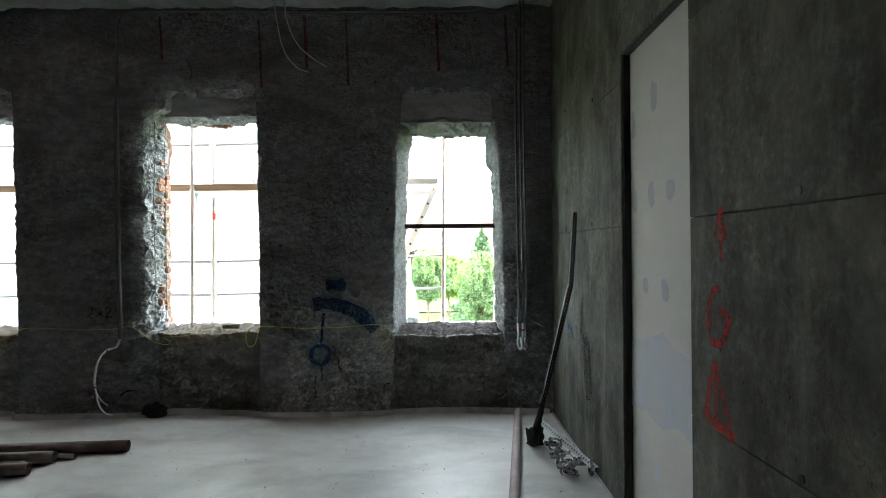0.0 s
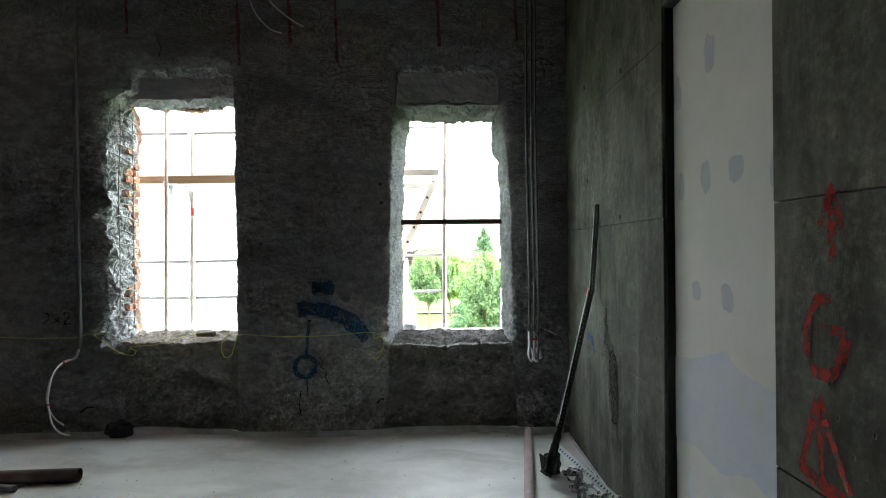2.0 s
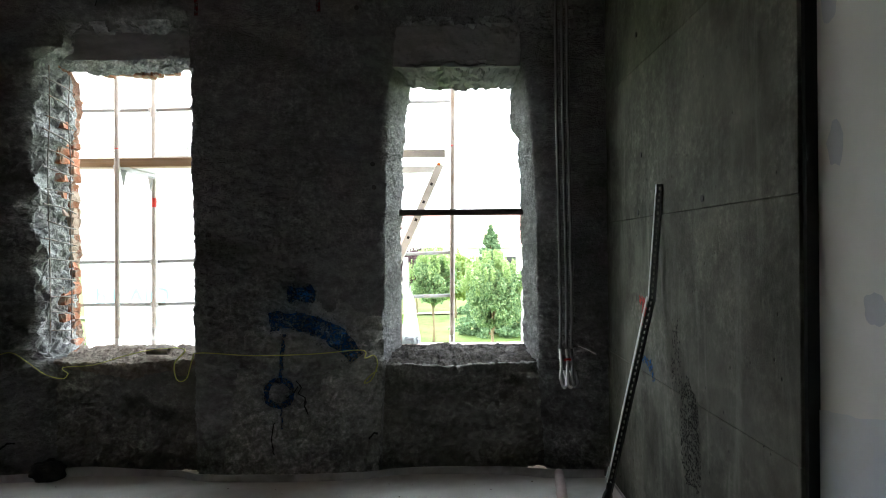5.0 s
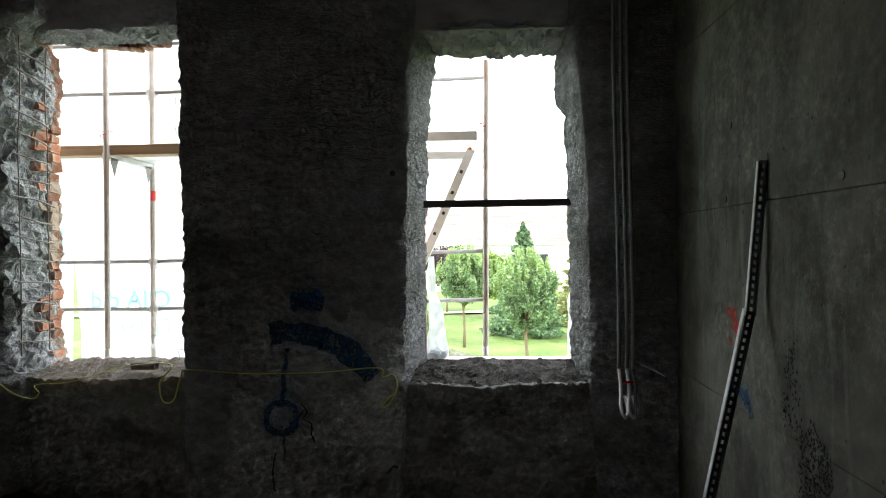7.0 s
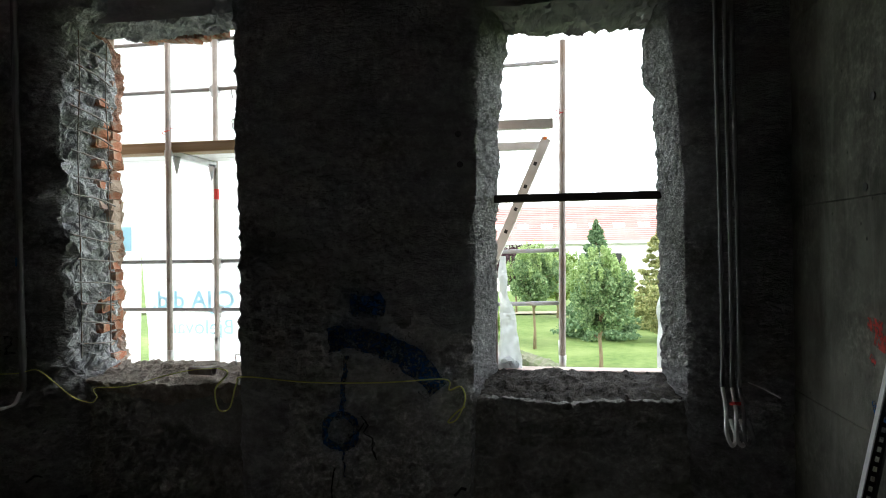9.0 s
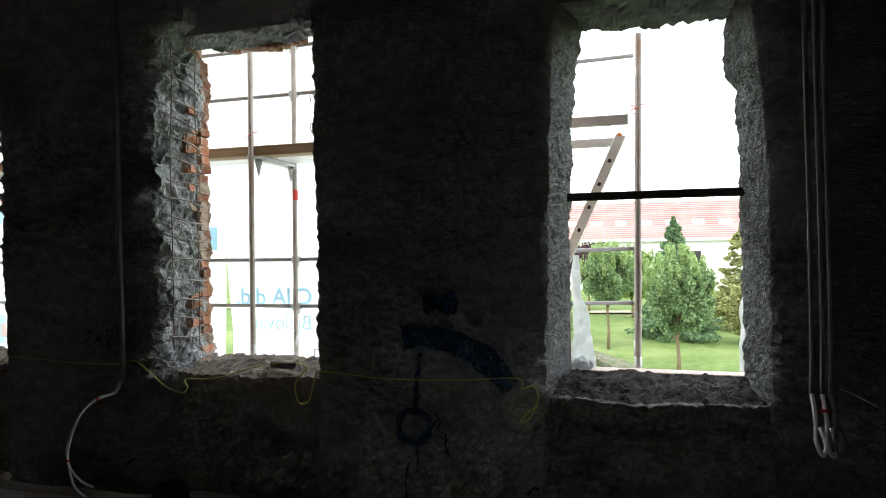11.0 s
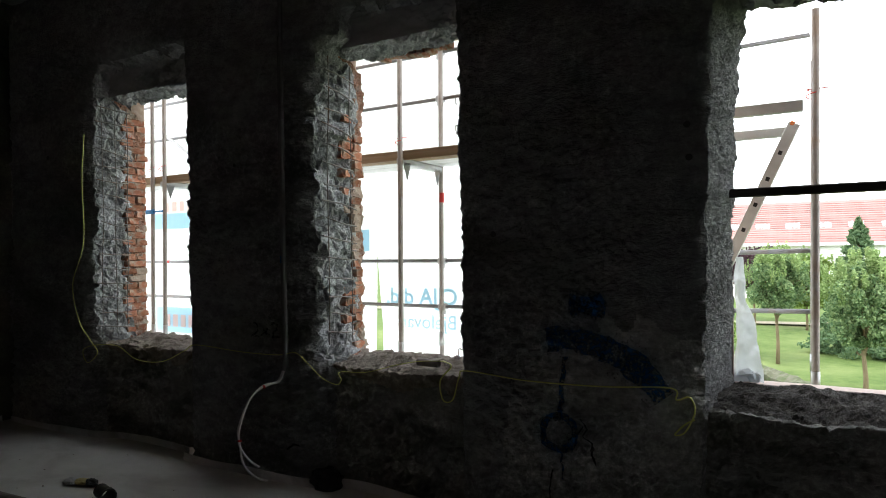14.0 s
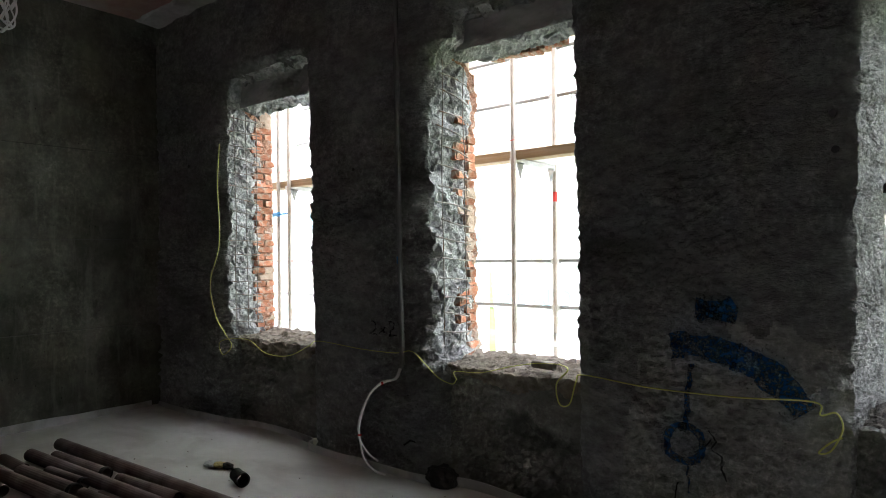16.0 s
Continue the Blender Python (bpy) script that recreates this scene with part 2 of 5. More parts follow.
def film_sheet(name, colour, thin):
    """Thin plastic sheeting: half reflects, half lets the light through."""
    m, n, l, p = mat_nodes(name)
    tc = n.new("ShaderNodeTexCoord")
    col = ramp(n, l, noise_tex(n, l, tc.outputs["Object"], 1.5, 5), [(0.3, tuple(c * 0.93 for c in colour)), (0.7, colour)])
    l.new(col, p.inputs["Base Color"])
    p.inputs["Roughness"].default_value = 0.45
    tr = n.new("ShaderNodeBsdfTranslucent")
    l.new(col, tr.inputs["Color"])
    mx = n.new("ShaderNodeMixShader")
    mx.inputs["Fac"].default_value = thin
    l.new(p.outputs["BSDF"], mx.inputs[1])
    l.new(tr.outputs["BSDF"], mx.inputs[2])
    l.new(mx.outputs["Shader"], n["Material Output"].inputs["Surface"])
    return m


M_SHEET = film_sheet("white_scaffold_sheet", (0.94, 0.95, 0.96), 0.78)
M_PRINT = film_sheet("pale_blue_print", (0.6, 0.8, 0.9), 0.7)
M_PRINTR = film_sheet("pale_red_print", (0.9, 0.72, 0.68), 0.7)
M_FILM = film_sheet("milky_plastic_film", (0.8, 0.83, 0.85), 0.4)


def spray(name, colour, cover=0.5, scale=45):
    """Sprayed paint that lets the rough wall show through in specks."""
    m, n, l, p = mat_nodes(name)
    tc = n.new("ShaderNodeTexCoord")
    p.inputs["Base Color"].default_value = (*colour, 1)
    p.inputs["Roughness"].default_value, p.inputs["Specular IOR Level"].default_value = 0.8, 0.2
    f = ramp(n, l, noise_tex(n, l, tc.outputs["Object"], scale, 6, 0.7), [(cover - 0.12, grey(0)), (cover + 0.1, grey(1))])
    t = n.new("ShaderNodeBsdfTransparent")
    mx = n.new("ShaderNodeMixShader")
    l.new(f, mx.inputs["Fac"])
    l.new(p.outputs["BSDF"], mx.inputs[2])
    l.new(t.outputs["BSDF"], mx.inputs[1])
    l.new(mx.outputs["Shader"], n["Material Output"].inputs["Surface"])
    return m


M_SPRAYBLUE = spray("blue_spray_paint", (0.014, 0.095, 0.25), 0.48, 38)
M_OVERBLUE = spray("thin_blue_overspray", (0.014, 0.065, 0.16), 0.64, 60)
M_SPRAYRED = spray("red_spray_paint", (0.48, 0.055, 0.045), 0.46, 26)
M_SPRAYDRIP = spray("dark_red_paint", (0.2, 0.024, 0.03), 0.46)
M_MARKER = spray("black_marker", (0.03, 0.03, 0.04), 0.48)


# ---- builders ----
def mesh_of(name, verts, faces, mats, smooth=False, index=None):
    me = bpy.data.meshes.new(name)
    me.from_pydata([tuple(map(float, v)) for v in verts], [], [tuple(map(int, f)) for f in faces])
    for m in mats if isinstance(mats, (list, tuple)) else [mats]:
        me.materials.append(m)
    if index is not None:
        me.polygons.foreach_set("material_index", np.asarray(index, dtype=np.int32))
    if smooth:
        me.polygons.foreach_set("use_smooth", [True] * len(me.polygons))
    me.update()
    return me


def put(name, geo, mats, parent=None, label="", smooth=False, at=None):
    ob = new(name, mesh_of(name, geo[0], geo[1], mats, smooth))
    if parent is not None:
        ob.parent = parent
    if at is not None:
        ob.matrix_basis = at
    return tagged(ob, label)


def thing(name, label, category, group="", kind="", at=None):
    ob = new(name)
    ob.empty_display_size = 0.1
    if at is not None:
        ob.matrix_basis = at
    return tagged(ob, label, category, group, kind)


def join(*geos):
    vs, fs = [], []
    for v, f in geos:
        o = len(vs)
        vs += [tuple(p) for p in v]
        fs += [tuple(i + o for i in q) for q in f]
    return vs, fs


def moved(geo, m):
    return [tuple(m @ Vector(v)) for v in geo[0]], geo[1]


def box(x0, x1, y0, y1, z0, z1, bevel=0.0):
    bm = bmesh.new()
    bmesh.ops.create_cube(bm, size=1)
    for v in bm.verts:
        v.co = Vector((x0 + (v.co.x + 0.5) * (x1 - x0), y0 + (v.co.y + 0.5) * (y1 - y0), z0 + (v.co.z + 0.5) * (z1 - z0)))
    if bevel:
        bmesh.ops.bevel(bm, geom=bm.edges[:], offset=bevel, segments=1, affect="EDGES")
    bm.verts.index_update()
    geo = [tuple(v.co) for v in bm.verts], [tuple(v.index for v in f.verts) for f in bm.faces]
    bm.free()
    return geo


def smooth_path(pts, per=8):
    """A soft line through the given points."""
    p = [Vector(q) for q in pts]
    p = [p[0] * 2 - p[1]] + p + [p[-1] * 2 - p[-2]]
    out = []
    for a, b, c, d in zip(p, p[1:], p[2:], p[3:]):
        for i in range(per):
            t = i / per
            out.append(0.5 * (2 * b + (c - a) * t + (2 * a - 5 * b + 4 * c - d) * t * t + (3 * b - a - 3 * c + d) * t ** 3))
    return out + [p[-2]]


def tube(pts, r, n=8, caps=True):
    """A round bar along a line of points; r may be one radius or one for each point."""
    pts = [Vector(p) for p in pts]
    rs = r if isinstance(r, (list, tuple)) else [r] * len(pts)
    vs, fs = [], []
    up = Vector((0.123, 0.31, 0.94))
    for i, p in enumerate(pts):
        d = (pts[min(i + 1, len(pts) - 1)] - pts[max(i - 1, 0)]).normalized()
        if i == 0:
            u = d.cross(up).normalized()
        u = (u - d * u.dot(d)).normalized()
        w = d.cross(u)
        for k in range(n):
            a = 2 * math.pi * k / n
            vs.append(tuple(p + (u * math.cos(a) + w * math.sin(a)) * rs[i]))
    for i in range(len(pts) - 1):
        for k in range(n):
            a, b = i * n + k, i * n + (k + 1) % n
            fs.append((a, b, b + n, a + n))
    if caps:
        fs.append(tuple(reversed(range(n))))
        fs.append(tuple(range((len(pts) - 1) * n, len(pts) * n)))
    return vs, fs


def hollow(a, b, r, wall=0.004, n=20):
    """A pipe with a wall and open ends from a to b."""
    a, b = Vector(a), Vector(b)
    d = (b - a).normalized()
    u = d.cross(Vector((0.1, 0.2, 0.97))).normalized()
    w = d.cross(u)
    vs, fs = [], []
    for p, rad in ((a, r - wall), (a, r), (b, r), (b, r - wall)):
        for k in range(n):
            t = 2 * math.pi * k / n
            vs.append(tuple(p + (u * math.cos(t) + w * math.sin(t)) * rad))
    for i in range(4):
        j = (i + 1) % 4
        for k in range(n):
            k2 = (k + 1) % n
            fs.append((i * n + k, i * n + k2, j * n + k2, j * n + k))
    return vs, fs


def hash3(ix, iy, iz, seed):
    h = (ix.astype(np.int64) * 374761393 + iy.astype(np.int64) * 668265263 + iz.astype(np.int64) * 2147483647 + seed * 974634777) & 0xFFFFFFFF
    h = ((h ^ (h >> 13)) * 1274126177) & 0xFFFFFFFF
    h = ((h ^ (h >> 16)) * 2246822519) & 0xFFFFFFFF
    return ((h ^ (h >> 15)) & 0xFFFF) / 65535.0 * 2 - 1


def value_noise(p, scale, seed=0):
    """Smooth noise from -1 to 1 at the points p (rows of x, y, z)."""
    q = np.asarray(p, float) * scale
    i = np.floor(q)
    f = q - i
    f = f * f * (3 - 2 * f)
    out = 0
    for dx in (0, 1):
        for dy in (0, 1):
            for dz in (0, 1):
                w = (f[..., 0] if dx else 1 - f[..., 0]) * (f[..., 1] if dy else 1 - f[..., 1]) * (f[..., 2] if dz else 1 - f[..., 2])
                out = out + w * hash3(i[..., 0] + dx, i[..., 1] + dy, i[..., 2] + dz, seed)
    return out


def fbm(p, scale, octaves=3, seed=0, gain=0.5):
    out, a = 0, 1.0
    for k in range(octaves):
        out = out + a * value_noise(p, scale * 2.03 ** k, seed + 17 * k)
        a *= gain
    return out


# ---- the room: 9.1 m wide, window wall to the north ----
FACE, OUTER, X_WEST, X_EAST, CEIL, Y_SOUTH = 7.33, 7.92, -7.15, 1.97, 4.74, -4.0


def front_relief(x, z):
    """How far the sprayed face of the window wall swells out of its plane."""
    p = np.stack([x, 0 * x, z], -1)
    thick = np.clip(1.2 + 1.1 * fbm(p, 1.3, 2, 13) + 0.35 * (1.7 - z), 0.25, 2.3)
    grit = 0.012 * fbm(p * np.array([0.8, 1, 1.25]), 15, 2, 5) + 0.016 * value_noise(p, 31, 8) ** 2 * np.sign(value_noise(p, 31, 8)) + 0.008 * value_noise(p, 27, 8) + 0.006 * value_noise(p, 52, 9)
    # The bulge past x 1.62 is added to block window light from the corner.
    swell = 0.045 * np.clip((1.5 - z) / 1.5, 0, 1) * np.clip(1.1 - np.abs(x + 0.62) / 0.85, 0, 1) ** 0.5 + 0.03 * np.clip((x - 1.62) / 0.2, 0, 1)
    return 0.016 * fbm(p, 2.3, 2, 3) + grit * thick + swell


# rounded arrises round each recess: how deep, and how wide, at the west and the east side
ARRIS_L, ARRIS_R = [0.08, 0.09, 0.13], [0.05, 0.05, 0.13]
REACH_L, REACH_R = [0.20, 0.22, 0.34], [0.14, 0.14, 0.36]


def arris(x, z, w):
    """How far the sprayed face falls back where it rolls into the recess of window w, and by how much at most."""
    xl, xr, top = np.interp(z, *EDGE_L[w]), np.interp(z, *EDGE_R[w]), Z_BREAKS[w, 6]
    mid = np.clip((x - xl) / (xr - xl), 0, 1)
    most = ARRIS_L[w] * (1 - mid) + ARRIS_R[w] * mid
    wide = (REACH_L[w] * (1 - mid) + REACH_R[w] * mid) * (1 + 0.35 * fbm(np.stack([x, 0 * x, z], -1), 3.1, 2, 23 + w))
    d = np.hypot(np.maximum(np.maximum(xl - x, x - xr), 0), np.maximum(z - top, 0))
    return most * np.clip(1 - d / wide, 0, 1) ** 2, most


# windows from west to east; heights from floor to ceiling where the wall changes shape
Z_BREAKS = np.array([
    [0.0, 0.93, 1.00, 3.43, 3.50, 3.75, 3.80, CEIL],
    [0.0, 0.93, 1.00, 3.42, 3.49, 3.72, 3.77, CEIL],
    [0.0, 0.88, 0.99, 3.26, 3.40, 3.75, 3.80, CEIL]])
STEPS = [64, 16, 190, 12, 30, 14, 60]
NICHE = [1, 1, 1, 1, 1, 1, 0, 0]
OPEN = [0, 0, 1, 1, 0, 0, 0, 0]
EDGE_L = [([0, 3.45, 3.6, 3.8], [-5.66, -5.69, -5.66, -5.62]), ([0, 0.9, 1.1, 3.42, 3.55, 3.8], [-2.66, -2.64, -2.73, -2.75, -2.52, -2.48]), ([0.2, 1, 2.3, 3.8], [0.09, 0.13, 0.16, 0.225])]
EDGE_R = [([0, 1, 3.8], [-4.19, -4.2, -4.25]), ([0, 1, 3.8], [-1.39, -1.41, -1.43]), ([0.2, 1, 2.3, 3.8], [1.49, 1.43, 1.42, 1.31])]
BACK_L = [([1, 3.5], [-5.62, -5.62]), ([1, 1.2, 2.8, 3.45], [-2.63, -2.67, -2.68, -2.62]), ([1, 2.2, 3.0, 3.3], [0.24, 0.265, 0.3, 0.38])]
BACK_R = [([1, 3.5], [-4.24, -4.24]), ([1, 3.5], [-1.45, -1.45]), ([1, 2.2, 2.85, 2.95, 3.3], [1.36, 1.35, 1.33, 1.255, 1.25])]


def window_wall():
    rows, stage = [], []
    for s, n in enumerate(STEPS):
        for k in range(n + (s == len(STEPS) - 1)):
            t = k / n
            rows.append(Z_BREAKS[:, s] * (1 - t) + Z_BREAKS[:, s + 1] * t)
            stage.append((NICHE[s] * (1 - t) + NICHE[s + 1] * t, OPEN[s] * (1 - t) + OPEN[s + 1] * t))
    rows, stage = np.array(rows), np.array(stage)
    nr = len(rows)
    a, b = stage[:, 0], stage[:, 1]
    cols = []
    for k in range(80):
        cols.append(("pier", 0, k / 80))
    for w in range(3):
        cols += [("left", w, k / 40) for k in range(40)]
        cols += [("fill", w, k / 80) for k in range(80)]
        cols += [("right", w, k / 40) for k in range(40)]
        n = (100, 110, 44)[w]
        cols += [("pier", w + 1, k / n) for k in range(n + (w == 2))]
    P = np.zeros((nr, len(cols), 3))
    A = np.zeros((nr, len(cols), 3))
    rough = np.zeros((nr, len(cols)))
    kind = np.zeros((nr, len(cols)), int)
    for c, (what, w, u) in enumerate(cols):
        if what == "pier":
            zl = rows[:, max(w - 1, 0)]
            zr = rows[:, min(w, 2)]
            z = zl * (1 - u) + zr * u
            xa = np.full(nr, X_WEST) if w == 0 else np.interp(zl, *EDGE_R[w - 1])
            xb = np.full(nr, X_EAST + 0.02) if w == 3 else np.interp(zr, *EDGE_L[w])
            x = xa * (1 - u) + xb * u
            y = FACE + (arris(x, z, w - 1)[0] if w else 0) + (arris(x, z, w)[0] if w < 3 else 0)
            P[:, c] = np.stack([x, y, z], -1)
            if w == 2:  # a paler coat on the foot of the pier, floor bounce put into its colour
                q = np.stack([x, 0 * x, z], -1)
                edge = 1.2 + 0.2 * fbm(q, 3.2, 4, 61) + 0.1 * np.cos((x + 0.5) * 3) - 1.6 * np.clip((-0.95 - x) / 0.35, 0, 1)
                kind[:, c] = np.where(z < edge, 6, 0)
            continue
        z = rows[:, w]
        xl, xr = np.interp(z, *EDGE_L[w]), np.interp(z, *EDGE_R[w])
        top = Z_BREAKS[w, 3]
        reach = np.interp(z, [top - 0.25, top - 0.06, top], [OUTER - FACE, OUTER - FACE - 0.05, 0.40])
        depth = a * ((1 - b) * (0.17 + 0.05 * (z > 2)) + b * reach)
        bl = xl + (1 - a) * 0.12 + a * ((1 - b) * 0.02 + b * (np.interp(z, *BACK_L[w]) - xl))
        br = xr - (1 - a) * 0.12 - a * ((1 - b) * 0.02 - b * (np.interp(z, *BACK_R[w]) - xr))
        into = {"left": u, "right": 1 - u, "fill": 1.0}[what]
        x = {"left": xl + (bl - xl) * u, "right": br + (xr - br) * u, "fill": bl + (br - bl) * u}[what]
        roll, most = arris(x, z, w)
        y = FACE + roll + (depth - a * most) * into
        if w == 2 and what == "fill":  # open joint under the lintel beam
            ragged = 0.012 * fbm(np.stack([x, 0 * x, z], -1), 8, 3, 29)
            y = y + 0.045 * np.clip(1 - np.abs(z - 3.435 - 2 * ragged) / 0.02, 0, 1) * np.interp(u, [0.1, 0.2, 0.72, 0.84], [0, 1, 1, 0])
        P[:, c] = np.stack([x, y, z], -1)
        hewn = w < 2 and what == "left"
        body = b > 0.4
        if what == "fill":
            ragged = value_noise(np.stack([x, 0 * x, z], -1), 9, 33 + w) + 0.5 * value_noise(np.stack([x, 0 * x, z], -1), 25, 37)
            hang = 0.86 - 0.11 * math.sin(min(max(u * 1.15 - 0.05, 0), 1) * math.pi) + 0.05 * fbm(np.stack([x, 0 * x, 0 * z + w], -1), 7, 2, 19)
            slump = (z > hang) & (z < 2)
            P[:, c, 1] -= np.where(slump, 0.025 * np.sin(np.clip((z - hang) / (1.0 - hang), 0, 1) * math.pi) ** 1.6, 0)
            # Broken recess rims get the pale chiselled colour for the light they catch.
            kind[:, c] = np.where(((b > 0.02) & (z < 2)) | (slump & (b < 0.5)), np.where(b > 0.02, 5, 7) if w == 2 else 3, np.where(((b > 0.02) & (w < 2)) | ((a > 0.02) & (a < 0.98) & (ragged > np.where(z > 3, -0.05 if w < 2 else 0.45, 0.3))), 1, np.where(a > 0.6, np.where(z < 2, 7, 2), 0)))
            rough[:, c] = np.where(b > 0.02, 0.030 if w == 2 else 0.036, np.where(slump, 0.024, np.where(a > 0.6, 0.006, 0.0))) + 0.042 * ((a > 0.02) & (a < 0.98))
        else:
            kind[:, c] = np.where(body, 8 if u > (0.7, 0.84)[w] else 1, np.where((a > 0.1) & (z > 3.2), 1, 0)) if hewn else 0
            edge = (1 - u) if what == "right" else u
            rough[:, c] = a * np.where(body, 0.062 - 0.036 * (u > 0.72) if hewn else 0.010 + 0.009 * edge ** 3, np.where(z > 3.3, 0.02, 0.009))
    # relief: sprayed mortar on the faces, broken chunks in the hewn reveals
    P[..., 1] -= front_relief(P[..., 0], P[..., 2])
    lumps = np.stack([fbm(P, 7, 3, 40 + k, 0.6) for k in range(3)], -1) * 0.7 + np.stack([value_noise(P, 30, 60 + k) for k in range(3)], -1) * 0.35
    P += lumps * rough[..., None] * np.array([1.0, 0.8, 0.9])
    fine = np.stack([value_noise(P, 48, 80 + k) + 0.6 * value_noise(P, 85, 90 + k) for k in range(3)], -1)
    P += fine * (rough[..., None] > 0.006) * 0.0075
    nc = len(cols)
    idx = np.arange(nr * nc).reshape(nr, nc)
    quads = np.stack([idx[:-1, :-1], idx[:-1, 1:], idx[1:, 1:], idx[1:, :-1]], -1)
    is_fill = np.array([k[0] == "fill" for k in cols])
    keep = ~((b[:-1, None] > 0.999) & (b[1:, None] > 0.999) & is_fill[None, :-1])
    q = quads[keep]
    me = mesh_of("wall_north", P.reshape(-1, 3), q, [M_SHOT, M_CHISEL, M_BARE, M_SILL, M_MORTAR, M_DARKDAMP, M_BOUNCESHOT, M_SPANDREL, M_BRICKDUST], False, kind[:-1, :-1][keep])
    ob = tagged(new("wall_north", me), "dark grey sprayed concrete wall with three broken-out window openings", "wall", kind="structure")
    return ob


wall_north = window_wall()

# masonry behind the sprayed face, with the openings left free; unseen upper part added to keep sun off the sheets
facade = []
for x0, x1 in ((X_WEST - 0.3, -5.66), (-4.2, -2.74), (-1.4, 0.2), (1.42, 2.4)):
    facade.append(box(x0, x1, 7.8, 7.96, -0.3, 9.0))
for x0, x1, zb, zt in ((-5.66, -4.2, 0.93, 3.56), (-2.74, -1.4, 0.93, 3.53), (0.2, 1.42, 0.93, 3.36)):
    facade.append(box(x0, x1, 7.8, 7.96, -0.3, zb))
    facade.append(box(x0, x1, 7.8, 7.96, zt, 9.0))
put("facade_and_sun_shield", join(*facade), M_MORTAR, wall_north)


def formed_wall(name, label, along, fixed, spans, thick, sign):
    """A wall cast in boards 1.03 m high, with an open joint line between the lifts."""
    root = thing(name, label, "wall", kind="structure")
    for s0, s1, z0, z1 in spans:
        zs = [z0] + [z for z in (1.02, 2.05, 3.08, 4.11) if z0 + 0.1 < z < z1 - 0.1] + [z1]
        for za, zb in zip(zs, zs[1:]):
            gap = 0.001 if s0 > 4 else 0.0025
            lo, hi = za + (gap if za > z0 else 0), zb - (gap if zb < z1 else 0)
            out = random.uniform(-0.003, 0.003)
            if along == "y":
                g = box(*sorted((fixed + out * sign, fixed + sign * thick)), s0, s1, lo, hi, 0.003)
            else:
                g = box(s0, s1, *sorted((fixed + out * sign, fixed + sign * thick)), lo, hi, 0.003)
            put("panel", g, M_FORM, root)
        if along == "y":
            put("joint_core", box(*sorted((fixed + sign * 0.02, fixed + sign * (thick - 0.02))), s0 + 0.01, s1 - 0.01, z0 + 0.01, z1 - 0.01), M_GROOVE, root)
        else:
            put("joint_core", box(s0 + 0.01, s1 - 0.01, *sorted((fixed + sign * 0.02, fixed + sign * (thick - 0.02))), z0 + 0.01, z1 - 0.01), M_GROOVE, root)
    return root


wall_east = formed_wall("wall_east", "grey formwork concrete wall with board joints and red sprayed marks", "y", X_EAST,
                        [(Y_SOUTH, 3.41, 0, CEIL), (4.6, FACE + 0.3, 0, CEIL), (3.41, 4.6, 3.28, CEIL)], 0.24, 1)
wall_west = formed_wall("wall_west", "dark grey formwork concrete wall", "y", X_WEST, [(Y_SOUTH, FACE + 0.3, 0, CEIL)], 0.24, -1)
# South wall is unseen, added to close the room to outside light.
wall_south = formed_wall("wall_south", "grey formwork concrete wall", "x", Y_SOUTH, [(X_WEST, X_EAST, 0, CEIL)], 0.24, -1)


def rough_patch(y0, y1, z0, z1, mat, seed, cover, label):
    """A ragged crust left on the cast face: small lumps, open between."""
    rng = np.random.default_rng(seed)
    n = int((y1 - y0) * (z1 - z0) * 14000 * cover)
    p = np.stack([np.zeros(n), rng.uniform(y0, y1, n), rng.uniform(z0, z1, n)], -1)
    edge = np.minimum(np.minimum(p[:, 1] - y0, y1 - p[:, 1]) / (y1 - y0), np.minimum(p[:, 2] - z0, z1 - p[:, 2]) / (z1 - z0))
    p = p[np.clip(edge * 3, 0, 1) - 0.35 + 0.6 * fbm(p * np.array([1, 1, 0.45]), 6, 3, seed) > 0]
    vs, fs = [], []
    for x, y, z in p:
        r, o, t = rng.uniform(0.002, 0.006), len(vs), rng.uniform(0, 6)
        vs.append((X_EAST - 0.0045 - r * 0.5, y, z))
        for k in range(6):
            q = r * rng.uniform(0.6, 1.3)
            vs.append((X_EAST - 0.0035, y + q * math.cos(t + k * 1.047), z + q * 1.5 * math.sin(t + k * 1.047)))
        fs += [(o, o + 1 + k, o + 1 + (k + 1) % 6) for k in range(6)]
    put("crust", (vs, fs), mat, wall_east, label)


rough_patch(5.5, 5.78, 0.55, 1.15, M_CRUST, 211, 0.4, "black cement crust")
rough_patch(5.74, 5.92, 1.0, 1.55, M_CRUST, 212, 0.15, "black cement crust")

# floor with a gently floated surface
gx, gy = np.meshgrid(np.linspace(X_WEST - 0.2, X_EAST + 0.2, 110), np.linspace(Y_SOUTH - 0.2, 7.6, 130))
gp = np.stack([gx, gy, 0 * gx], -1)
gz = 0.004 * fbm(gp, 0.9, 3, 21)
gi = np.arange(gx.size).reshape(gx.shape)
gq = np.stack([gi[:-1, :-1], gi[:-1, 1:], gi[1:, 1:], gi[1:, :-1]], -1).reshape(-1, 4)
floor = tagged(put("floor", (np.stack([gx, gy, gz - 0.004], -1).reshape(-1, 3), gq), M_SCREED, smooth=True), "pale grey floated cement screed floor", "floor", kind="structure")
ceiling = tagged(put("ceiling", box(X_WEST - 0.2, X_EAST + 0.2, Y_SOUTH - 0.2, 7.9, CEIL, CEIL + 0.2), M_CEIL), "reddish boarded ceiling with plaster smears", "ceiling", kind="structure")


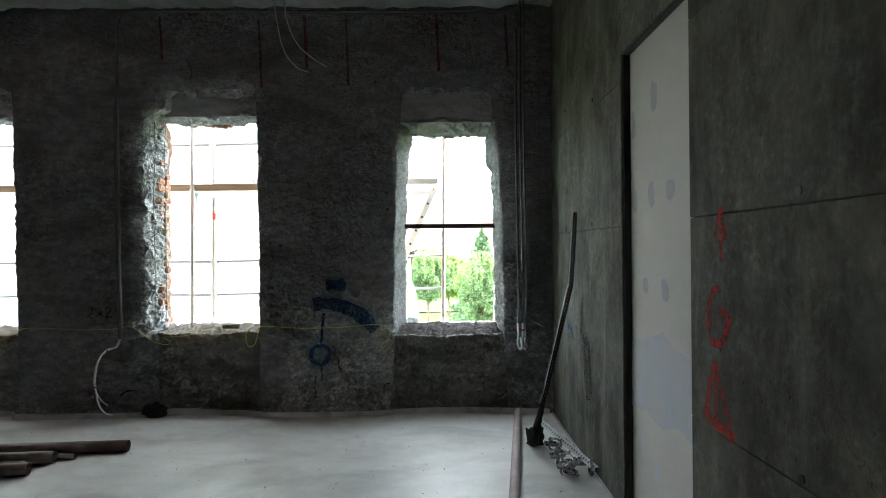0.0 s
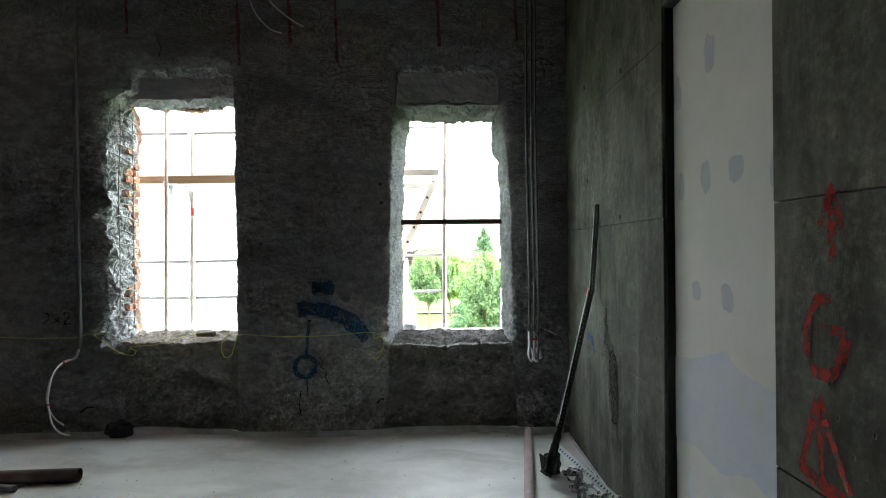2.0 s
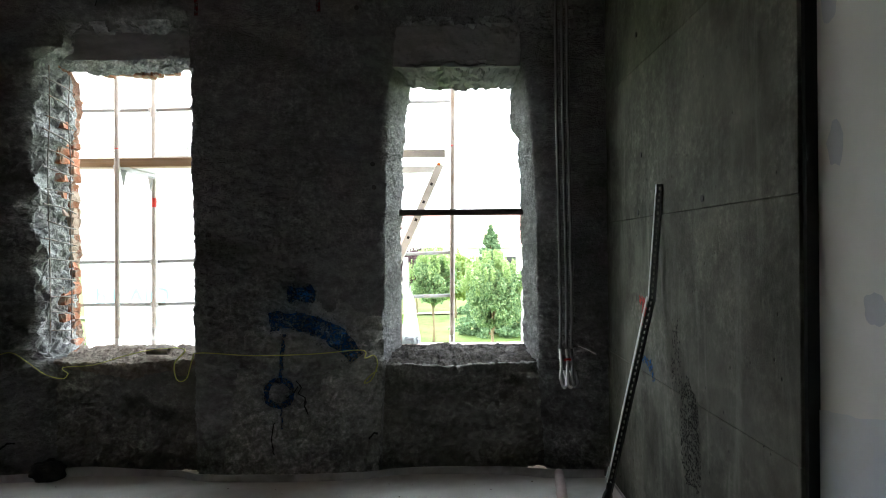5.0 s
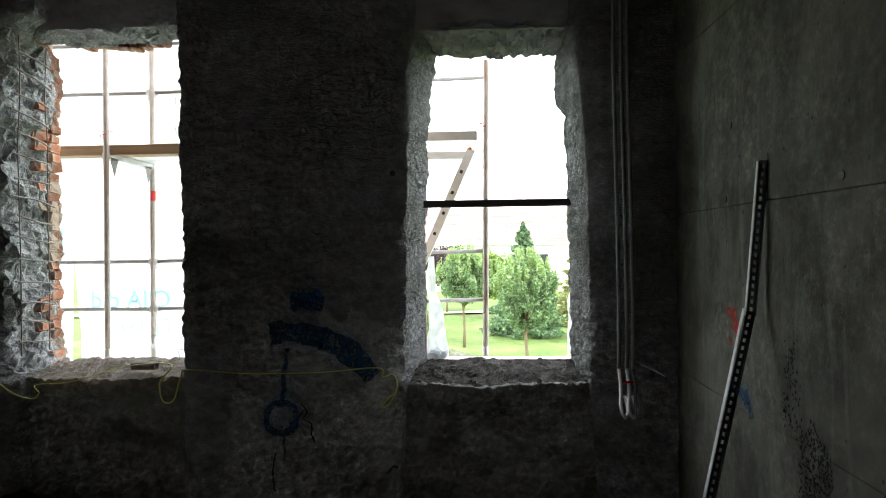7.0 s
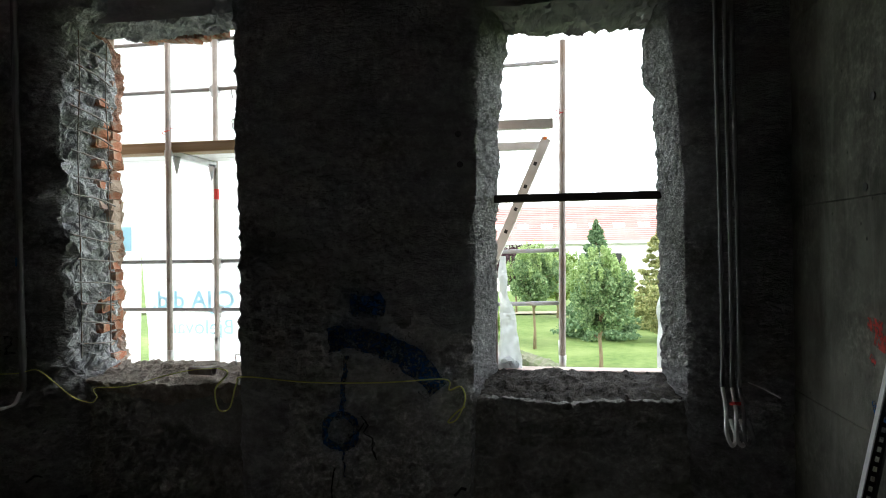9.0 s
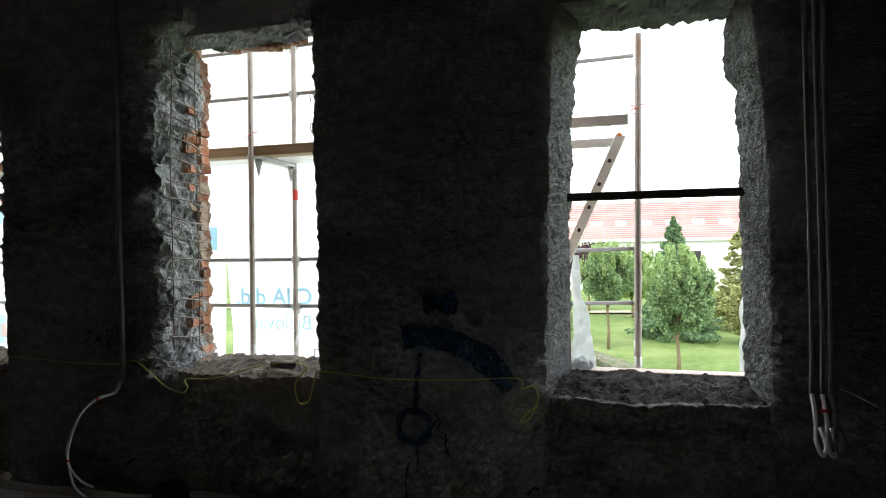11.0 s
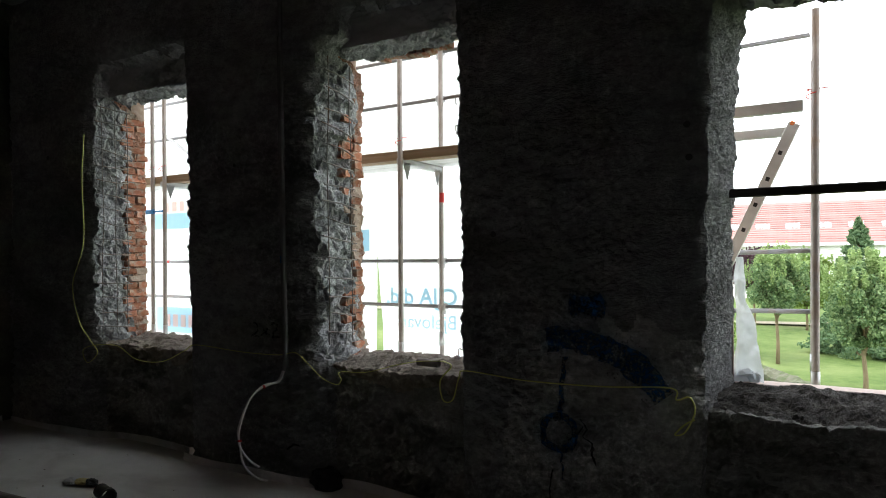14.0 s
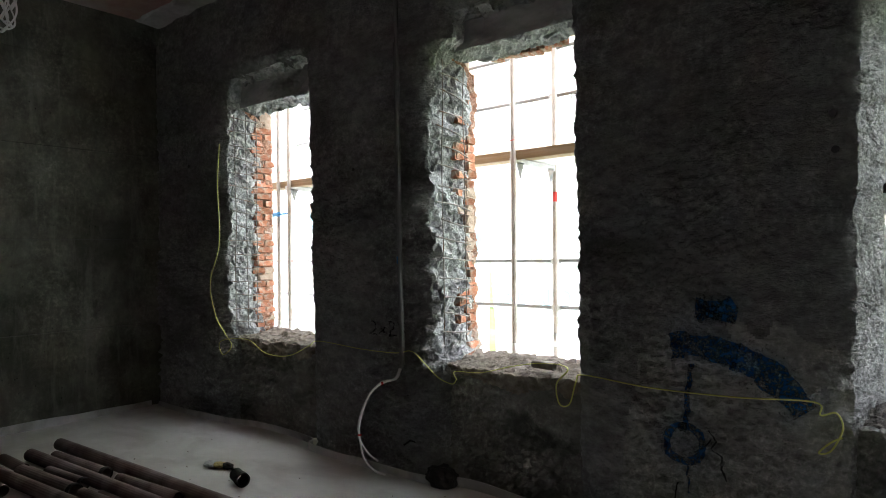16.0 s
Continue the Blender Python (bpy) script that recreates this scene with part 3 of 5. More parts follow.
def rough_band(name, x0, x1, y0, y1, z, mat, label):
    n = 160
    vs, fs = [], []
    for i in range(n + 1):
        x = x0 + (x1 - x0) * i / n
        q = np.array([[x, 1.0, 0.0]])
        lo = y0 + 0.05 * float(fbm(q, 3, 4, 31)[0])
        dz = 0.02 * float(fbm(q, 6, 3, 37)[0])
        vs += [(x, y1, z - 0.05 + dz), (x, lo + 0.03, z - 0.03 + dz), (x, lo, z + 0.001)]
    for i in range(n):
        for k in range(2):
            a = i * 3 + k
            fs.append((a, a + 3, a + 4, a + 1))
    return tagged(put(name, (vs, fs), mat), label, "trim", kind="structure")


rough_band("ceiling_plaster_band", X_WEST, X_EAST, 7.05, 7.36, CEIL, M_PLASTER, "ragged grey plaster band between wall and ceiling")

# plasterboard partition closing the opening in the east wall
partition = thing("partition", "white plasterboard partition with filled screw spots and grey skim", "partition wall", kind="structure")
put("board", box(2.03, 2.055, 3.2, 4.85, 0, 3.4), M_BOARD, partition)
put("board", box(2.07, 2.1, 3.2, 4.85, 0, 3.4), M_BOARD, partition)

# Black strips stand in for the shade of the open jamb gap.
put("joint_gap_strip", box(1.985, 2.03, 4.575, 4.598, 0, 3.278), M_BLACK, partition, "black strip in place of the shaded joint gap")
put("joint_gap_strip", box(1.985, 2.03, 3.412, 4.575, 3.262, 3.278), M_BLACK, partition, "black strip in place of the shaded joint gap")


def blob(cy, cz, ry, rz, x, seed, n=28, tilt=0.0):
    """A thin smear on the partition with an uneven outline."""
    vs, fs = [(x, cy, cz)], []
    for k in range(n):
        t = 2 * math.pi * k / n
        r = 1 + 0.22 * float(fbm(np.array([[math.cos(t) + seed * 3.7, math.sin(t), 0]]), 1.6, 3, 11)[0])
        u, v = math.cos(t) * ry * r, math.sin(t) * rz * r
        vs.append((x, cy + u * math.cos(tilt) - v * math.sin(tilt), cz + u * math.sin(tilt) + v * math.cos(tilt)))
    for k in range(n):
        fs.append((0, 1 + (k + 1) % n, 1 + k))
    return vs, fs


for k, (cy, cz, ry, rz, tilt) in enumerate(((4.47, 2.223, 0.045, 0.085, 0.15), (4.158, 2.233, 0.055, 0.08, 0.25), (3.831, 2.238, 0.075, 0.065, -0.4), (3.5, 2.2, 0.04, 0.08, 0),
                                            (4.28, 1.642, 0.05, 0.055, -0.3), (3.924, 1.636, 0.07, 0.065, -0.3), (4.1, 2.85, 0.06, 0.1, 0.0), (4.5, 2.75, 0.04, 0.1, 0.0), (3.46, 1.62, 0.03, 0.12, 0.0),
                                            (4.36, 0.56, 0.03, 0.1, 0), (4.1, 0.5, 0.04, 0.09, 0))):
    put("filler_spot", blob(cy, cz, ry, rz, 2.0275, k), M_FILLER if k < 9 else M_THINSKIM, partition)
vs, fs = [], []
for i in range(61):
    y = 3.3 + 1.5 * i / 60
    q = np.array([[y, 0.3, 0.0]])
    top = float(np.interp(y, [3.3, 3.75, 3.84, 3.95, 4.15, 4.5], [1.30, 1.28, 1.315, 1.365, 1.33, 1.25])) + 0.02 * float(fbm(q, 5, 3, 51)[0])
    low = float(np.interp(y, [3.6, 4.06, 4.47], [0.83, 0.81, 0.80])) + 0.04 * float(fbm(q, 4.0, 3, 57)[0])
    vs += [(2.0262, y, low), (2.0262, y, top)]
for i in range(60):
    fs.append((2 * i, 2 * i + 1, 2 * i + 3, 2 * i + 2))
put("skim_patch", (vs, fs), M_SKIM, partition, "pale blue-grey skim coat")


# white foam strip at the foot of the walls, waving where it has come loose
def edge_strip(name, pts, h, label):
    line = smooth_path(pts, 10)
    vs, fs = [], []
    for i, p in enumerate(line):
        d = (line[min(i + 1, len(line) - 1)] - line[max(i - 1, 0)]).normalized()
        nrm = Vector((-d.y, d.x, 0))
        hh = h * (1 + 0.25 * float(fbm(np.array([[p.x, p.y, 0]]), 1.7, 2, 71)[0]))
        lean = 0.018
        for off, z in ((0, -0.002), (-lean * 0.5, hh), (-lean * 0.5 + 0.008, hh), (0.008, -0.002)):
            vs.append(tuple(p + nrm * off + Vector((0, 0, z))))
    for i in range(len(line) - 1):
        for k in range(4):
            a, b = i * 4 + k, i * 4 + (k + 1) % 4
            fs.append((a, b, b + 4, a + 4))
    return tagged(put(name, (vs, fs), M_FOAM), label, "edge strip", kind="structure")


edge_strip("edge_strip_north", [(1.92, 7.27, 0), (1.5, 7.27, 0), (1.1, 7.36, 0), (0.3, 7.38, 0), (0.0, 7.29, 0), (-0.6, 7.24, 0), (-1.3, 7.27, 0), (-1.6, 7.38, 0), (-2.4, 7.42, 0), (-2.7, 7.3, 0), (-3.5, 7.27, 0), (-4.15, 7.27, 0), (-4.35, 7.42, 0), (-5.2, 7.44, 0), (-5.7, 7.31, 0), (-6.6, 7.26, 0), (-7.08, 7.27, 0)], 0.055, "pale foam edge strip along the wall foot")
edge_strip("edge_strip_west", [(-7.12, 7.2, 0), (-7.125, 5, 0), (-7.12, 2, 0)], 0.085, "pale foam edge strip along the wall foot")


# ---- outside: scaffold, sheeting, garden, far house ----
GROUND = -2.0
n = 60
gx, gy = np.meshgrid(np.linspace(-1, 1, n), np.linspace(0, 1, n))
gx, gy = np.sign(gx) * np.abs(gx) ** 3 * 900, 7.97 + gy ** 3 * 1500  # from the facade to the horizon
gp = np.stack([gx, gy, 0 * gx], -1)
gz = GROUND + 0.08 * fbm(gp, 0.08, 3, 91) * (np.abs(gx) < 60)
gi = np.arange(n * n).reshape(n, n)
gq = np.stack([gi[:-1, :-1], gi[:-1, 1:], gi[1:, 1:], gi[1:, :-1]], -1).reshape(-1, 4)
tagged(put("ground", (np.stack([gx, gy, gz], -1).reshape(-1, 3), gq), M_GRASS, smooth=True), "green mown lawn", "lawn", kind="structure")
vs, fs = [], []
for i in range(41):
    x = -25 + 50 * i / 40
    yc = 38.0 + 1.2 * math.sin(x * 0.12)
    vs += [(x, yc - 0.6, GROUND + 0.14), (x, yc + 0.6, GROUND + 0.14)]
for i in range(40):
    fs.append((2 * i, 2 * i + 2, 2 * i + 3, 2 * i + 1))
tagged(put("garden_path", (vs, fs), M_GRAVEL), "pale gravel garden path across the lawn", "path", kind="structure")

# low edging in front of the trees
vs, fs = tube(smooth_path([(-6, 28, GROUND + 0.12), (-1.2, 24.8, GROUND + 0.12), (0.6, 22.6, GROUND + 0.12), (2.0, 18, GROUND + 0.12), (2.6, 14, GROUND + 0.12)], 24), 0.27, 10)
pa = np.array(vs)
pa += np.stack([fbm(pa, 4, 3, 95 + k) for k in range(3)], -1) * 0.06
tagged(put("low_edging", (pa, fs), M_HEDGE), "low mossy stone edging beside the lawn", "garden edging")


def leaf_cloud(centres, radii, count, size, seed, flat=0.0):
    """Many small leaves scattered over clumps."""
    rng = np.random.default_rng(seed)
    c = np.asarray(centres, float)
    k = rng.integers(0, len(c), count)
    d = rng.normal(size=(count, 3))
    d /= np.linalg.norm(d, axis=1)[:, None]
    r = rng.uniform(0.25, 1.0, count) ** 0.45
    pos = c[k] + d * r[:, None] * np.asarray(radii, float)[k]
    u = rng.normal(size=(count, 3))
    u /= np.linalg.norm(u, axis=1)[:, None]
    v = np.cross(u, rng.normal(size=(count, 3)))
    v /= np.linalg.norm(v, axis=1)[:, None]
    s = size * rng.uniform(0.6, 1.3, count)[:, None]
    quad = np.stack([pos - u * s, pos + v * s * 0.45, pos + u * s, pos - v * s * 0.45], 1).reshape(-1, 3)
    return quad, np.arange(count * 4).reshape(-1, 4)


def young_tree(name, label, x, y, trunk_h, crown_c, crown_r, leaf_mat, count, size, seed, shoots=True):
    root = thing(name, label, "tree", at=pose(x, y, GROUND))
    rng = random.Random(seed)
    put("trunk", tube([(0, 0, -0.1), (0.02, 0, trunk_h * 0.5), (-0.02, 0.02, trunk_h), (0, 0, crown_c)], [0.07, 0.055, 0.045, 0.02], 8), M_BARK, root, smooth=True)
    cs, rs = [], []
    for k in range(90):
        a, h = rng.uniform(0, 6.28), rng.uniform(-1, 0.9)
        w = math.sqrt(max(0, 1 - h * h)) * rng.uniform(0.25, 0.95)
        cs.append((math.cos(a) * w * crown_r[0], math.sin(a) * w * crown_r[1], crown_c + h * crown_r[2] * 0.85))
        q = rng.uniform(0.1, 0.24)
        rs.append((q * crown_r[0], q * crown_r[1], q * crown_r[2] * 1.5))
        if k < 9:
            put("limb", tube([(0, 0, trunk_h * 0.95 + 0.05 * k), tuple(0.6 * v for v in cs[-1][:2]) + (crown_c + h * 0.3,), cs[-1]], [0.035, 0.02, 0.008], 5), M_BARK, root)
    put("crown", leaf_cloud(cs, rs, count, size, seed), leaf_mat, root)
    if shoots:
        cs, rs = [], []
        for k in range(70):
            a, w = rng.uniform(0, 6.28), rng.uniform(0.05, 1.0) ** 0.7
            cs.append((math.cos(a) * w * crown_r[0], math.sin(a) * w * crown_r[1], crown_c + crown_r[2] * (0.95 - 0.75 * w * w) + rng.uniform(-0.25, 0.25)))
            rs.append((0.07, 0.07, rng.uniform(0.22, 0.42)))
        put("shoot_foliage", leaf_cloud(cs, rs, count // 3, size * 0.85, seed + 50), M_SHOOT, root, "pale yellow-green upright shoots")
    return root


def conifer(name, label, x, y, h, r, mat, count, seed):
    root = thing(name, label, "tree", at=pose(x, y, GROUND))
    rng = random.Random(seed)
    put("trunk", tube([(0, 0, -0.1), (0, 0, h)], [0.12, 0.02], 7), M_BARK, root)
    cs, rs = [], []
    for k in range(260):
        t = rng.random() ** 1.3
        a = rng.uniform(0, 6.28)
        w = r * (1 - t) ** 0.8 * rng.uniform(0.35, 1.0)
        cs.append((math.cos(a) * w, math.sin(a) * w, 0.15 + t * h * 0.97 - 0.12 * w))
        rs.append((0.34 * (1.1 - t), 0.34 * (1.1 - t), 0.11))
    for k in range(14):
        cs.append((rng.uniform(-1, 1) * 0.02 * (14 - k), rng.uniform(-1, 1) * 0.02 * (14 - k), h * (0.78 + 0.017 * k)))
        rs.append((0.03 + 0.02 * (14 - k), 0.03 + 0.02 * (14 - k), 0.09))
    put("crown", leaf_cloud(cs, rs, count, 0.075, seed), mat, root)
    return root


young_tree("young_maple", "young round-headed maple with thin straight trunk", 0.25, 26.4, 1.5, 2.65, (1.0, 0.95, 0.95), M_LEAF, 15000, 0.055, 5)
young_tree("young_maple", "young bushy green maple on a pale trunk", 2.17, 21.6, 1.25, 2.42, (0.95, 0.9, 1.08), M_LEAF, 24000, 0.048, 6)
conifer("spruce", "dark green spruce spreading over the lawn", 2.75, 29.5, 4.75, 1.75, M_NEEDLE, 24000, 7)
conifer("larch", "tall yellowish conifer beside the lawn", 6.0, 33.0, 4.9, 2.0, M_YLEAF, 26000, 8)
young_tree("turning_shrub", "bushy shrub with leaves turning yellow and red", 5.2, 28.5, 0.4, 1.3, (1.0, 0.9, 0.95), M_YLEAF, 16000, 0.06, 9, False)
young_tree("lime_tree", "bright green broadleaf tree in the garden", 1.3, 36.0, 1.0, 2.3, (1.7, 1.2, 1.2), M_LIME, 8000, 0.1, 10)
young_tree("copper_beech", "purple-leaved tree behind the maples", -0.9, 38.0, 1.2, 2.8, (1.7, 1.3, 1.1), M_PURPLE, 8000, 0.1, 11, False)
young_tree("garden_bush", "small green bush at the lawn edge", -1.6, 29.0, 0.2, 0.7, (0.7, 0.6, 0.6), M_LIME, 2600, 0.07, 12, False)
young_tree("cypress", "tall narrow green tree between the sheets", -9.6, 24.0, 0.3, 2.8, (0.7, 0.7, 2.8), M_LEAF, 6000, 0.09, 13, False)


def far_house():
    root = thing("far_house", "long white house with red tiled roof and roof windows", "house")
    x0, x1, y, depth = -24.0, 34.0, 55.0, 9.0
    eave, ridge = 2.0, 4.75
    put("wall", box(x0, x1, y, y + depth, GROUND - 0.2, eave, 0.02), M_RENDER, root)
    put("gutter", box(x0 - 0.3, x1 + 0.3, y - 0.45, y - 0.2, eave - 0.12, eave + 0.12, 0.03), M_ALU, root)
    put("roof", ([(x0 - 0.3, y - 0.4, eave), (x1 + 0.3, y - 0.4, eave), (x1 + 0.3, y + depth / 2, ridge + 0.6), (x0 - 0.3, y + depth / 2, ridge + 0.6),
                  (x0 - 0.3, y + depth + 0.4, eave), (x1 + 0.3, y + depth + 0.4, eave)], [(0, 1, 2, 3), (3, 2, 5, 4), (0, 3, 4), (1, 5, 2), (0, 4, 5, 1)]), M_ROOF, root)
    slope = math.atan2(ridge + 0.6 - eave, depth / 2 + 0.4)
    ln = math.hypot(ridge + 0.6 - eave, depth / 2 + 0.4)
    course = mesh_of("tile_course", *box(x0 - 0.3, x1 + 0.3, 0, 0.34, 0, 0.06), M_ROOF)
    for k in range(int(ln / 0.3)):
        d = k * 0.3
        o = new("tile_course", course)
        o.parent = root
        o.matrix_basis = pose(0, y - 0.4 + d * math.cos(slope), eave + d * math.sin(slope) + 0.015, math.degrees(slope) - 6)
    for k in range(-9, 16):
        xc = 0.95 + 1.98 * k
        w = put("roof_window", moved(box(-0.55, 0.55, -0.05, 0.85, 0, 0.12, 0.02), pose(xc, y + 1.35, 3.1, math.degrees(slope))), M_RENDER, root)
        put("pane", moved(box(-0.47, -0.03, 0.03, 0.77, 0.12, 0.14), pose(xc, y + 1.35, 3.1, math.degrees(slope))), M_WINGLASS, w)
        put("pane", moved(box(0.03, 0.47, 0.03, 0.77, 0.12, 0.14), pose(xc, y + 1.35, 3.1, math.degrees(slope))), M_WINGLASS, w)
    for k in range(12):
        xc = -20 + 4.4 * k
        w = put("window", box(xc - 0.55, xc + 0.55, y - 0.04, y + 0.02, -0.2, 1.2), M_RENDER, root)
        put("pane", box(xc - 0.47, xc + 0.47, y - 0.06, y - 0.042, -0.1, 1.1), M_BLACK, w)
    return root


far_house()

# scaffold: two rows of standards, ledgers, guard rails and a boarded deck
scaffold = thing("scaffold", "weathered steel tube scaffold with a boarded deck outside the windows", "scaffold")
Y_IN, Y_OUT = 8.42, 9.2


def standard(x, y, top):
    s = put("standard", tube([(x, y, GROUND), (x + 0.02, y, 1.0), (x + 0.05, y, top)], 0.0245, 12), M_SCAF, scaffold, smooth=True)
    put("spigot", tube([(x + 0.018, y, 0.86), (x + 0.02, y, 1.0)], 0.028, 12), M_GALV, s, smooth=True)
    return s


for x in (-5.98, -6.2, -2.62, 0.7):
    standard(x, Y_IN, 3.44 if x > 0 else 5.2)
for x in (-9.2, -6.0, -2.62, 0.715):
    standard(x, Y_OUT, 5.2 if x < 0 else 3.3)


def ledger(z, y, x0, x1, rise=0.0):
    l = put("ledger", tube([(x0, y, z), (x1, y, z + rise)], 0.019, 10), M_LEDGER, scaffold, smooth=True)
    for x in (-6.0, -2.6):
        if x0 <= x <= x1 and not rise:
            put("coupler", join(box(x - 0.045, x + 0.045, y - 0.04, y + 0.04, z - 0.035, z + 0.035, 0.012), tube([(x, y - 0.01, z - 0.075), (x, y - 0.01, z + 0.0)], 0.036, 10)), M_GALV, l)
    return l


for z in (1.26, 1.74, 3.44, 3.93):
    ledger(z, Y_OUT + 0.03, -9.3, -2.58)
    ledger(z, Y_OUT + 0.03, -2.58, 0.74, 0.07)
put("red_band", tube([(-2.585, Y_OUT, 2.35), (-2.583, Y_OUT, 2.45)], 0.027, 10), M_REDTAPE, scaffold)
put("red_band", tube([(-7.0, Y_OUT + 0.03, 1.74), (-6.93, Y_OUT + 0.03, 1.74)], 0.021, 10), M_REDTAPE, scaffold)
put("brace", tube([(-7.7, Y_OUT, 3.95), (-6.0, Y_OUT, 2.9)], 0.02, 8), M_GALV, scaffold)
# deck: timber toe boards and planks on transoms
for x in (-6.0, -2.6, 0.0):
    put("transom", box(x - 0.03, x + 0.03, Y_IN, Y_OUT, 2.66, 2.72, 0.006), M_GALV, scaffold)
    for y in (Y_IN + 0.1, Y_OUT - 0.1):
        put("bracket", ([(x + 0.02, y - 0.06, 2.68), (x + 0.02, y + 0.06, 2.68), (x + 0.02, y, 2.52), (x + 0.03, y - 0.06, 2.68), (x + 0.03, y + 0.06, 2.68), (x + 0.03, y, 2.52)],
                        [(0, 1, 2), (5, 4, 3), (0, 3, 4, 1), (1, 4, 5, 2), (2, 5, 3, 0)]), M_LEDGER, scaffold)
for k, y in enumerate((Y_IN + 0.08, Y_IN + 0.32, Y_IN + 0.56)):
    put("deck_board", box(-9.3, 0.05, y, y + 0.225, 2.72, 2.765, 0.004), M_ALU if k else M_WOOD, scaffold)
put("toe_board", box(-9.3, 0.05, Y_IN + 0.03, Y_IN + 0.06, 2.7, 2.79, 0.004), M_WOOD, scaffold)
put("toe_board", box(-2.55, 0.05, Y_OUT - 0.06, Y_OUT - 0.03, 2.8, 2.92, 0.004), M_ALU, scaffold)
put("end_beam", box(-0.1, 0.67, Y_IN - 0.02, Y_IN + 0.02, 2.76, 2.84, 0.006), M_ALU, scaffold)
put("end_beam", box(0.05, 0.62, Y_IN + 0.25, Y_IN + 0.29, 2.64, 2.71, 0.006), M_ALU, scaffold)
for x in (-6.0, -6.2, -2.6, 0.72):
    put("tie_wire", tube([(x + 0.034 * math.cos(a), Y_IN + 0.034 * math.sin(a), 2.83 + 0.004 * k) for k, a in enumerate(np.linspace(0, 9, 20))] + [(x + 0.1, Y_IN - 0.02, 2.9)], 0.004, 5), M_REDTAPE, scaffold)
# sloping aluminium stringer with rung holes and orange end pieces
a, b = Vector((0.62, Y_IN + 0.2, 2.72)), Vector((0.0, Y_IN + 0.3, 1.35))
lad = look(a, b)
stringer = put("stair_stringer", moved(box(-0.012, 0.012, -0.04, 0.04, -1.5, 0, 0.004), lad), M_ALU, scaffold)
for k in range(7):
    put("rung_hole", moved(box(-0.0135, 0.0135, -0.016, 0.016, -0.24 - 0.2 * k, -0.205 - 0.2 * k, 0.004), lad), M_BLACK, stringer)
M_ORANGE = surface("orange_plastic", (0.6, 0.16, 0.04), (0.7, 0.22, 0.06), 12, rough=0.5)
put("end_cap", moved(box(-0.014, 0.014, -0.005, 0.028, -0.022, 0.01, 0.005), lad), M_ORANGE, stringer)
put("jack_clamp", join(tube([(-6.3, Y_IN - 0.03, 2.36), (-5.95, Y_IN - 0.03, 2.36)], 0.012, 8), tube([(-6.25, Y_IN - 0.03, 2.36), (-6.12, Y_IN - 0.03, 2.36)], 0.03, 10)), M_BLUETAPE, scaffold)


def sheet(x0, x1, z0, z1, y, seed, label, lap=0.0):
    nx, nz = max(int((x1 - x0) / 0.08), 6), int((z1 - z0) / 0.1)
    X, Z = np.meshgrid(np.linspace(x0, x1, nx), np.linspace(z0, z1, nz))
    X = X - lap * np.clip((Z - 1.0) / 1.35, 0, 1) * (x1 - X) / (x1 - x0)
    p = np.stack([X, 0 * X, Z * 0.5], -1)
    Y = y + 0.035 * fbm(p, 1.1, 3, seed)
    i = np.arange(X.size).reshape(X.shape)
    q = np.stack([i[:-1, :-1], i[:-1, 1:], i[1:, 1:], i[1:, :-1]], -1).reshape(-1, 4)
    root = put("scaffold_sheet", (np.stack([X, Y, Z], -1).reshape(-1, 3), q), M_SHEET, smooth=True)
    return tagged(root, label, "plastic sheet", "sheets on the scaffold")


sheet_a = sheet(-3.46, -1.75, GROUND + 0.3, 5.3, 9.36, 101, "white translucent scaffold sheet with pale blue printing seen from behind", 0.12)
sheet_b = sheet(-10.5, -3.56, GROUND + 0.3, 5.3, 9.38, 102, "white translucent scaffold sheet with blue banner fields")


def lettering(text, x, y, z, size, mat, parent, mirrored, bold=0.0):
    cu = bpy.data.curves.new("lettering", "FONT")
    cu.body, cu.size, cu.extrude, cu.offset = text, size, 0.0005, bold
    cu.materials.append(mat)
    ob = new("lettering", cu)
    ob.parent = parent
    ob.matrix_basis = Matrix.Translation((x, y, z)) @ Matrix.Rotation(radians(90), 4, "X") @ Matrix.Diagonal((-1 if mirrored else 1, 1, 1, 1))
    return ob


lettering("Bjelovar", -2.47, 9.30, 1.01, 0.215, M_PRINT, sheet_a, True)
lettering("CIJA d.d.", -2.46, 9.295, 1.27, 0.25, M_PRINT, sheet_a, True, 0.006)
for x0, x1, z0, z1 in ((-7.45, -6.6, 2.2, 2.42), (-7.35, -6.6, 0.75, 1.1), (-3.85, -3.6, 1.85, 2.1)):
    put("print_field", box(x0, x1, 9.32, 9.324, z0, z1), M_PRINT, sheet_b)
for k in range(4):
    put("print_bar", box(-7.15 + 0.16 * k, -7.05 + 0.16 * k, 9.31, 9.314, 0.83, 1.0), M_PRINTR, sheet_b)
    put("print_bar", box(-7.15 + 0.16 * k, -7.05 + 0.16 * k, 9.31, 9.314, 2.44, 2.58), M_PRINTR, sheet_b)


# ---- broken masonry: bricks, reinforcing mesh ----
def rough_brick(seed, lx, ly, lz):
    rng = random.Random(seed)
    bm = bmesh.new()
    bmesh.ops.create_cube(bm, size=1)
    bmesh.ops.bevel(bm, geom=bm.edges[:], offset=0.09, segments=1, affect="EDGES")
    for v in bm.verts:
        v.co = Vector((v.co.x * lx + rng.uniform(-1, 1) * 0.017, v.co.y * ly + rng.uniform(-1, 1) * 0.01, v.co.z * lz + rng.uniform(-1, 1) * 0.007))
    me = bpy.data.meshes.new("brick")
    bm.to_mesh(me)
    bm.free()
    me.materials.append(M_BRICK if seed % 5 else M_MORTAR)
    return me


